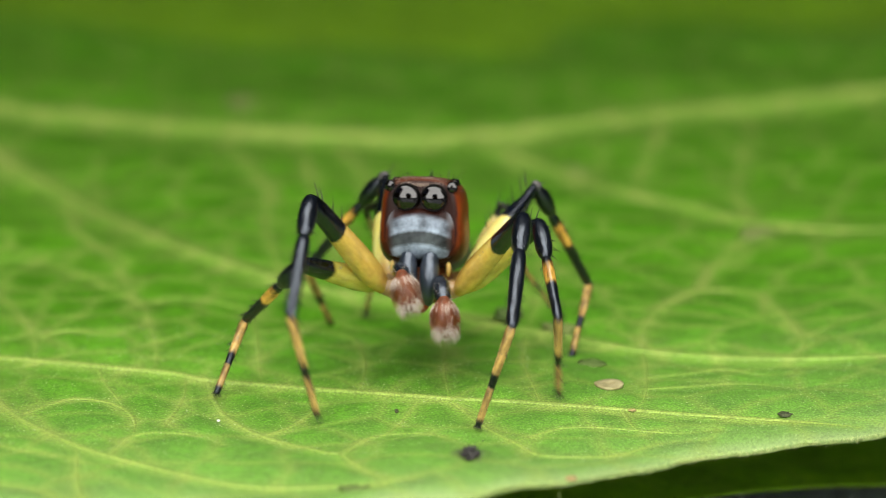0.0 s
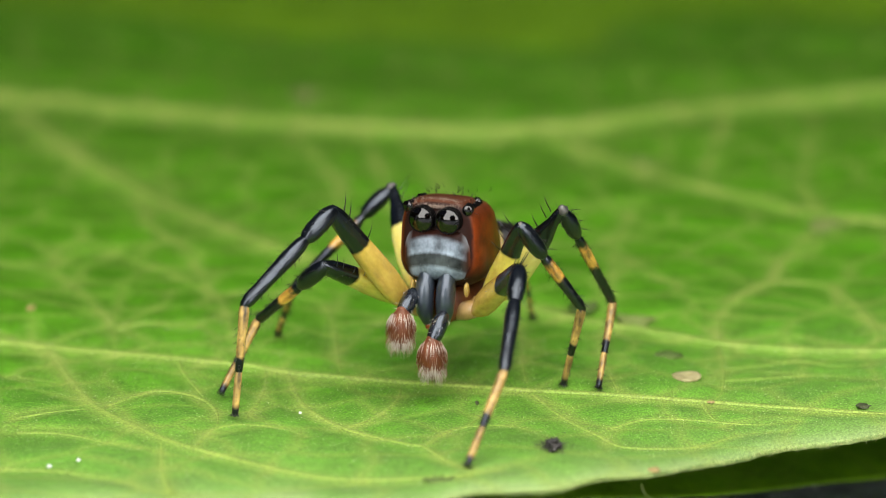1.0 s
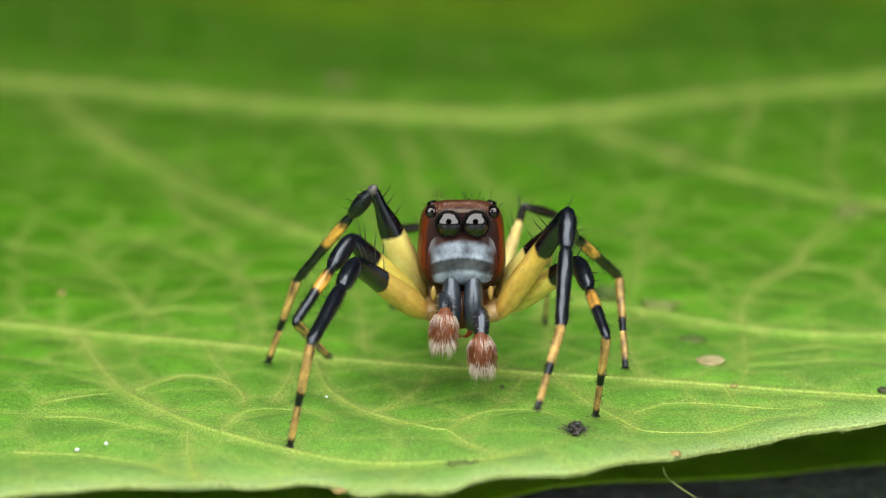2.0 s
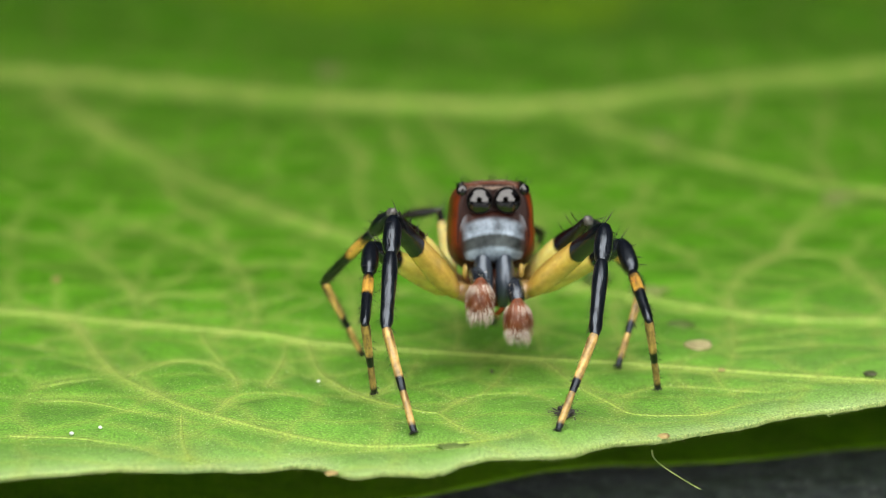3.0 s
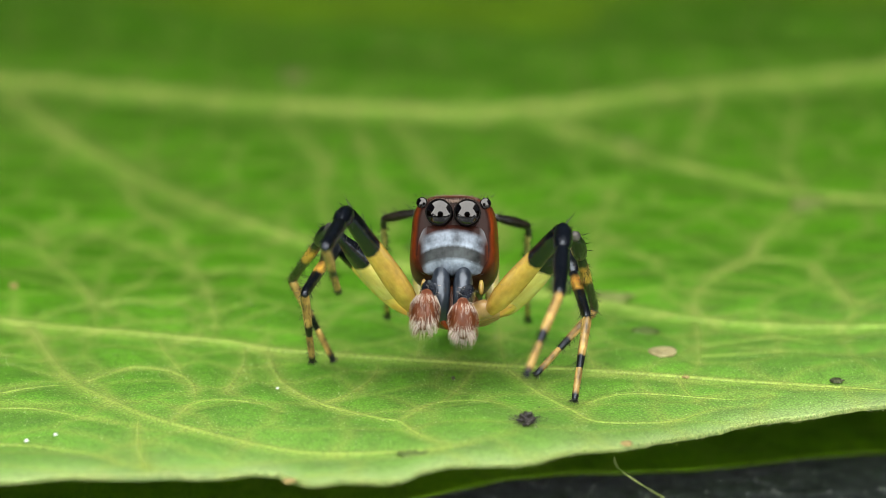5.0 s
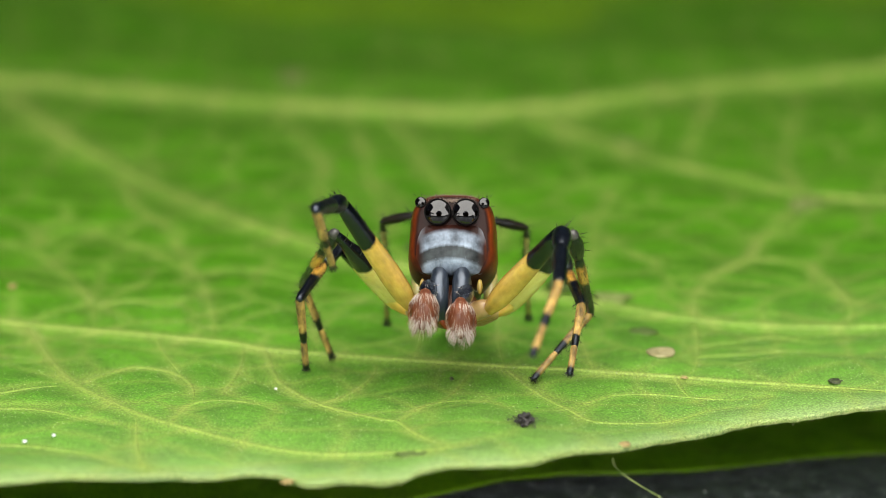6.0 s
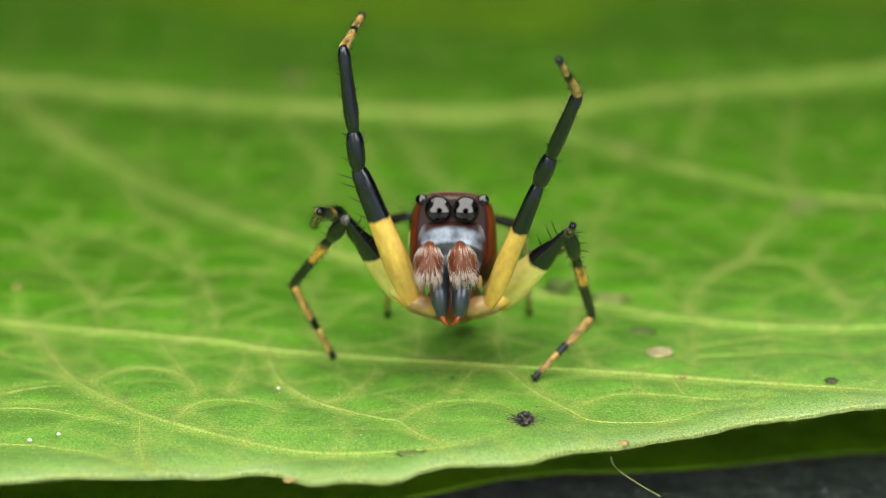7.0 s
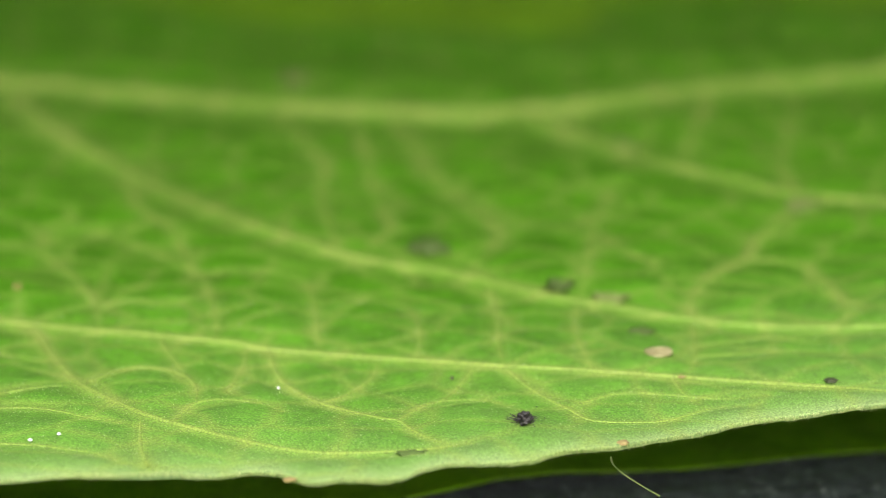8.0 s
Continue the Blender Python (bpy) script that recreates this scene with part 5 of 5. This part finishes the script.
    step('L', 4, [
        (0.0, (-0.52, 7.45, -0.09), (-1.05, 2.73, 1.78), (-1.64, 4.47, 0.39)),
        (0.2, (-1.43, 7.39, -0.10), (-1.06, 2.76, 1.74), (-1.64, 4.49, 0.34)),
        (0.5, (-0.85, 7.20, -0.10), (-1.14, 2.92, 1.52), (-1.65, 4.52, -0.06)),
        (0.7, (-0.89, 7.18, -0.10), (-1.14, 2.92, 1.52), (-1.64, 4.52, -0.05)),
        (1.0, (-0.35, 6.19, -0.08), (-1.12, 2.88, 1.57), (-1.64, 4.51, 0.03)),
        (1.2, (-1.98, 4.60, -0.02), (-0.23, 3.22, 0.90), (-0.90, 4.74, -0.21)),
        (1.5, (-2.32, 5.23, -0.03), (-0.46, 3.30, 0.71), (-1.14, 4.82, -0.39)),
        (3.0, (-2.06, 5.11, -0.04), (-0.90, 3.00, 1.45), (-1.75, 4.54, 0.51)),
        (3.5, (-1.79, 5.08, -0.04), (-0.78, 2.96, 1.52), (-1.65, 4.48, 0.55)),
        (4.0, (-1.40, 3.99, -0.01), (-1.12, 2.54, 1.94), (-1.84, 4.10, 0.93)),
        (4.5, (-1.29, 3.16, 0.00), (-1.02, 1.96, 2.35), (-1.73, 3.64, 1.51)),
        (6.0, (-1.21, 3.41, -0.00), (-0.95, 2.04, 2.32), (-1.66, 3.74, 1.53)),
        (6.3, (-1.21, 3.43, -0.00), (-1.00, 2.02, 2.32), (-1.66, 3.74, 1.52)),
        (6.6, (-1.21, 3.46, -0.00), (-0.99, 2.02, 2.32), (-1.65, 3.74, 1.52)),
        (7.0, (-1.22, 4.31, -0.03), (-1.07, 2.28, 2.17), (-1.69, 3.98, 1.30)),
        (7.4, (-1.22, 3.88, -0.01), (-1.04, 2.16, 2.24), (-1.64, 3.82, 1.30)),
    ])
    step('R', 1, [
        (0.0, (1.86, -2.92, 0.01), (2.42, -3.01, 1.84), (2.45, -4.84, -0.24)),
        (0.2, (1.86, -2.64, -0.02), (2.46, -2.93, 1.96), (2.75, -4.74, -0.15)),
        (0.5, (0.46, -3.53, -0.01), (2.51, -2.78, 2.04), (2.75, -4.99, 0.37)),
        (0.7, (0.44, -4.31, 0.05), (2.53, -2.69, 2.08), (2.79, -4.83, 0.38)),
        (1.0, (-0.07, -7.05, 0.10), (2.55, -3.10, 1.59), (2.99, -5.31, -0.02)),
        (1.2, (-0.03, -7.44, 0.12), (2.02, -2.97, 2.15), (1.71, -5.11, 0.48)),
        (1.5, (-0.07, -7.32, 0.11), (2.03, -3.02, 2.10), (1.66, -5.18, 0.44)),
        (3.0, (1.51, -7.04, 0.12), (2.19, -3.33, 1.61), (1.79, -5.15, -0.44)),
        (3.5, (1.47, -6.94, 0.11), (2.19, -3.31, 1.64), (1.75, -5.13, -0.41)),
        (4.0, (1.45, -7.28, 0.14), (2.31, -3.26, 1.57), (2.22, -4.97, -0.57)),
        (4.5, (1.39, -8.76, 1.21), (2.33, -3.37, 1.35), (2.31, -5.29, -0.61)),
        (6.0, (1.79, -9.25, 2.41), (2.39, -3.33, 1.36), (2.43, -5.73, 0.03)),
        (6.3, (2.25, -9.55, 3.70), (2.27, -3.40, 1.35), (2.70, -6.03, 0.68)),
        (6.6, (2.92, -8.98, 6.05), (2.19, -3.30, 1.62), (2.75, -5.97, 1.95)),
        (7.0, (2.35, -6.61, 7.95), (1.90, -2.77, 2.42), (2.76, -4.77, 4.10)),
        (7.4, (1.10, -6.80, 7.81), (1.63, -2.32, 2.83), (1.36, -4.65, 4.27)),
    ])
    step('R', 2, [
        (0.0, (3.57, -0.68, 0.13), (2.56, -1.50, 1.51), (3.19, -2.97, -0.19)),
        (0.2, (1.61, -1.71, 0.04), (2.66, -1.70, 1.26), (2.84, -3.45, -0.38)),
        (0.5, (2.06, -0.98, 0.15), (2.57, -1.18, 1.68), (3.32, -2.77, 0.19)),
        (0.7, (2.04, -1.05, 0.15), (2.54, -1.23, 1.68), (3.32, -2.83, 0.21)),
        (1.0, (2.03, -0.08, 0.04), (2.25, -1.41, 2.04), (2.84, -0.35, 0.10)),
        (1.2, (2.20, -4.10, 0.07), (2.45, -1.75, 1.39), (2.95, -3.72, 0.22)),
        (1.5, (2.12, -4.12, 0.05), (2.41, -1.90, 1.33), (2.93, -3.95, 0.25)),
        (3.0, (3.69, -3.11, 0.02), (2.66, -1.79, 1.03), (3.04, -3.69, -0.28)),
        (3.5, (3.70, -3.12, 0.03), (2.57, -1.86, 1.07), (3.00, -3.74, -0.25)),
        (4.0, (2.69, -4.31, 0.14), (2.59, -1.75, 1.01), (2.80, -3.56, -0.38)),
        (4.5, (2.70, -3.63, 0.03), (2.34, 1.30, 1.59), (2.79, -0.32, -0.09)),
        (6.0, (2.63, -3.86, 0.67), (2.17, 1.45, 1.54), (2.72, -0.45, 0.18)),
        (6.3, (2.64, -4.13, 1.27), (2.35, 1.49, 1.30), (2.76, -0.73, 0.50)),
        (6.6, (2.81, -4.28, 2.03), (2.30, 1.49, 1.36), (2.80, -0.74, 0.62)),
        (7.0, (2.71, -3.51, 3.78), (2.12, 1.56, 1.44), (2.44, -0.82, 1.48)),
        (7.4, (2.24, -4.19, 3.93), (1.75, 1.04, 2.14), (2.08, -1.34, 2.21)),
    ])
    step('R', 3, [
        (0.0, (3.93, 3.50, -0.08), (2.06, 1.99, 1.92), (3.08, 3.79, -0.20)),
        (0.2, (3.92, 3.00, -0.03), (2.27, 1.81, 1.99), (3.62, 3.24, -0.27)),
        (0.5, (3.84, 2.34, 0.06), (2.26, -0.48, 2.40), (3.62, 1.27, 0.30)),
        (0.7, (3.87, 2.27, 0.06), (2.28, -0.51, 2.39), (3.64, 1.24, 0.29)),
        (1.0, (2.75, -0.52, 0.08), (2.59, -0.34, 2.28), (3.06, 1.47, -0.07)),
        (1.2, (2.78, -0.92, 0.09), (2.12, -0.15, 2.56), (3.65, 1.28, 0.35)),
        (1.5, (2.70, -0.98, 0.09), (2.05, -0.36, 2.55), (3.58, 1.02, 0.30)),
        (3.0, (2.88, -1.40, 0.08), (1.94, -1.78, 1.62), (3.30, 0.39, -0.04)),
        (3.5, (2.90, -1.30, 0.06), (1.84, -1.84, 1.65), (3.21, 0.36, 0.09)),
        (4.0, (2.32, -1.88, 0.08), (2.26, -1.51, 1.66), (3.00, 1.02, 0.07)),
        (4.5, (1.96, -1.93, 0.05), (2.56, -1.44, 1.49), (2.86, 1.32, 0.22)),
        (6.0, (1.89, -1.77, 0.04), (2.56, -1.41, 1.55), (2.85, 1.30, 0.21)),
        (6.3, (1.91, -1.76, 0.05), (2.49, -1.41, 1.61), (2.89, 1.26, 0.20)),
        (6.6, (1.92, -1.76, 0.04), (2.51, -1.46, 1.54), (2.93, 1.23, 0.19)),
        (7.0, (1.93, -1.67, 0.04), (2.51, -1.49, 1.54), (2.94, 1.05, -0.05)),
        (7.4, (1.93, -1.76, 0.04), (2.25, -1.30, 1.97), (2.63, 1.18, 0.27)),
    ])
    step('R', 4, [
        (0.0, (3.79, 6.73, 0.04), (1.23, 2.92, 1.49), (1.28, 4.52, 0.28)),
        (0.2, (2.57, 6.80, 0.04), (1.20, 2.79, 1.68), (1.78, 4.78, 0.68)),
        (0.5, (1.70, 7.11, -0.01), (0.73, 3.18, 1.14), (0.64, 4.62, -0.24)),
        (0.7, (1.37, 7.19, -0.02), (0.41, 3.16, 1.10), (0.30, 4.60, -0.28)),
        (1.0, (1.50, 6.17, -0.03), (-0.06, 3.08, 1.00), (-0.04, 4.64, -0.24)),
        (1.2, (1.30, 2.77, 0.08), (1.70, 2.58, 1.68), (2.21, 3.98, 0.34)),
        (1.5, (1.17, 4.14, 0.02), (1.47, 2.88, 1.45), (1.99, 4.28, 0.11)),
        (3.0, (0.24, 2.46, 0.06), (0.82, 3.14, 1.19), (1.06, 4.70, -0.04)),
        (3.5, (0.52, 2.50, 0.07), (1.01, 3.10, 1.25), (1.28, 4.64, -0.01)),
        (4.0, (1.87, 4.25, 0.02), (0.69, 2.68, 1.85), (1.20, 4.38, 0.91)),
        (4.5, (1.82, 3.39, 0.06), (0.75, 2.10, 2.29), (1.35, 3.84, 1.51)),
        (6.0, (1.88, 3.65, 0.05), (0.71, 2.20, 2.24), (1.38, 3.94, 1.52)),
        (6.3, (1.88, 3.61, 0.05), (0.74, 2.16, 2.26), (1.38, 3.90, 1.52)),
        (6.6, (1.88, 3.64, 0.05), (0.75, 2.16, 2.26), (1.39, 3.90, 1.51)),
        (7.0, (1.91, 4.32, 0.02), (0.69, 2.36, 2.13), (1.37, 4.04, 1.28)),
        (7.4, (1.89, 3.96, 0.03), (0.71, 2.28, 2.19), (1.41, 3.92, 1.27)),
    ])
    feel('L', [
        (0.0, (-0.26, -1.75, 0.38), (0.01, -2.00, -0.54)),
        (0.5, (-0.49, -1.75, 0.12), (-0.36, -2.00, -0.77)),
        (1.0, (-0.52, -1.75, 0.08), (-0.48, -2.00, -0.78)),
        (1.2, (-0.36, -1.75, 0.24), (-0.41, -2.00, -0.55)),
        (1.5, (-0.38, -1.75, 0.19), (-0.46, -2.00, -0.65)),
        (3.0, (-0.34, -1.75, 0.27), (-0.39, -2.00, -0.69)),
        (3.5, (-0.33, -1.75, 0.31), (-0.36, -2.00, -0.69)),
        (4.0, (-0.41, -1.75, -0.03), (-0.43, -2.00, -0.87)),
        (4.5, (-0.49, -1.75, 0.17), (-0.57, -2.00, -0.77)),
        (6.0, (-0.49, -1.75, 0.17), (-0.55, -2.00, -0.74)),
        (6.3, (-0.52, -1.75, 0.28), (-0.53, -2.00, -0.57)),
        (6.6, (-0.50, -1.75, 0.69), (-0.47, -2.00, -0.30)),
        (7.0, (-0.43, -1.75, 1.12), (-0.46, -2.00, 0.15)),
        (7.4, (-0.44, -1.75, 1.40), (-0.41, -2.00, 0.09)),
    ])
    feel('R', [
        (0.0, (0.63, -1.75, -0.13), (0.74, -2.00, -1.02)),
        (0.5, (0.32, -1.75, -0.45), (0.41, -2.00, -1.36)),
        (1.0, (0.15, -1.75, -0.48), (0.25, -2.00, -1.39)),
        (1.2, (0.43, -1.75, -0.31), (0.44, -2.00, -1.13)),
        (1.5, (0.36, -1.75, -0.35), (0.42, -2.00, -1.23)),
        (3.0, (0.45, -1.75, -0.16), (0.44, -2.00, -1.09)),
        (3.5, (0.43, -1.75, -0.19), (0.41, -2.00, -1.08)),
        (4.0, (0.36, -1.75, -0.19), (0.36, -2.00, -1.10)),
        (4.5, (0.29, -1.75, 0.00), (0.30, -2.00, -0.97)),
        (6.0, (0.25, -1.75, -0.00), (0.28, -2.00, -0.95)),
        (6.3, (0.24, -1.75, 0.12), (0.23, -2.00, -0.83)),
        (6.6, (0.24, -1.75, 0.59), (0.19, -2.00, -0.57)),
        (7.0, (0.22, -1.75, 1.13), (0.37, -2.00, 0.22)),
        (7.4, (0.23, -1.75, 1.41), (0.33, -2.00, 0.10)),
    ])


motions()
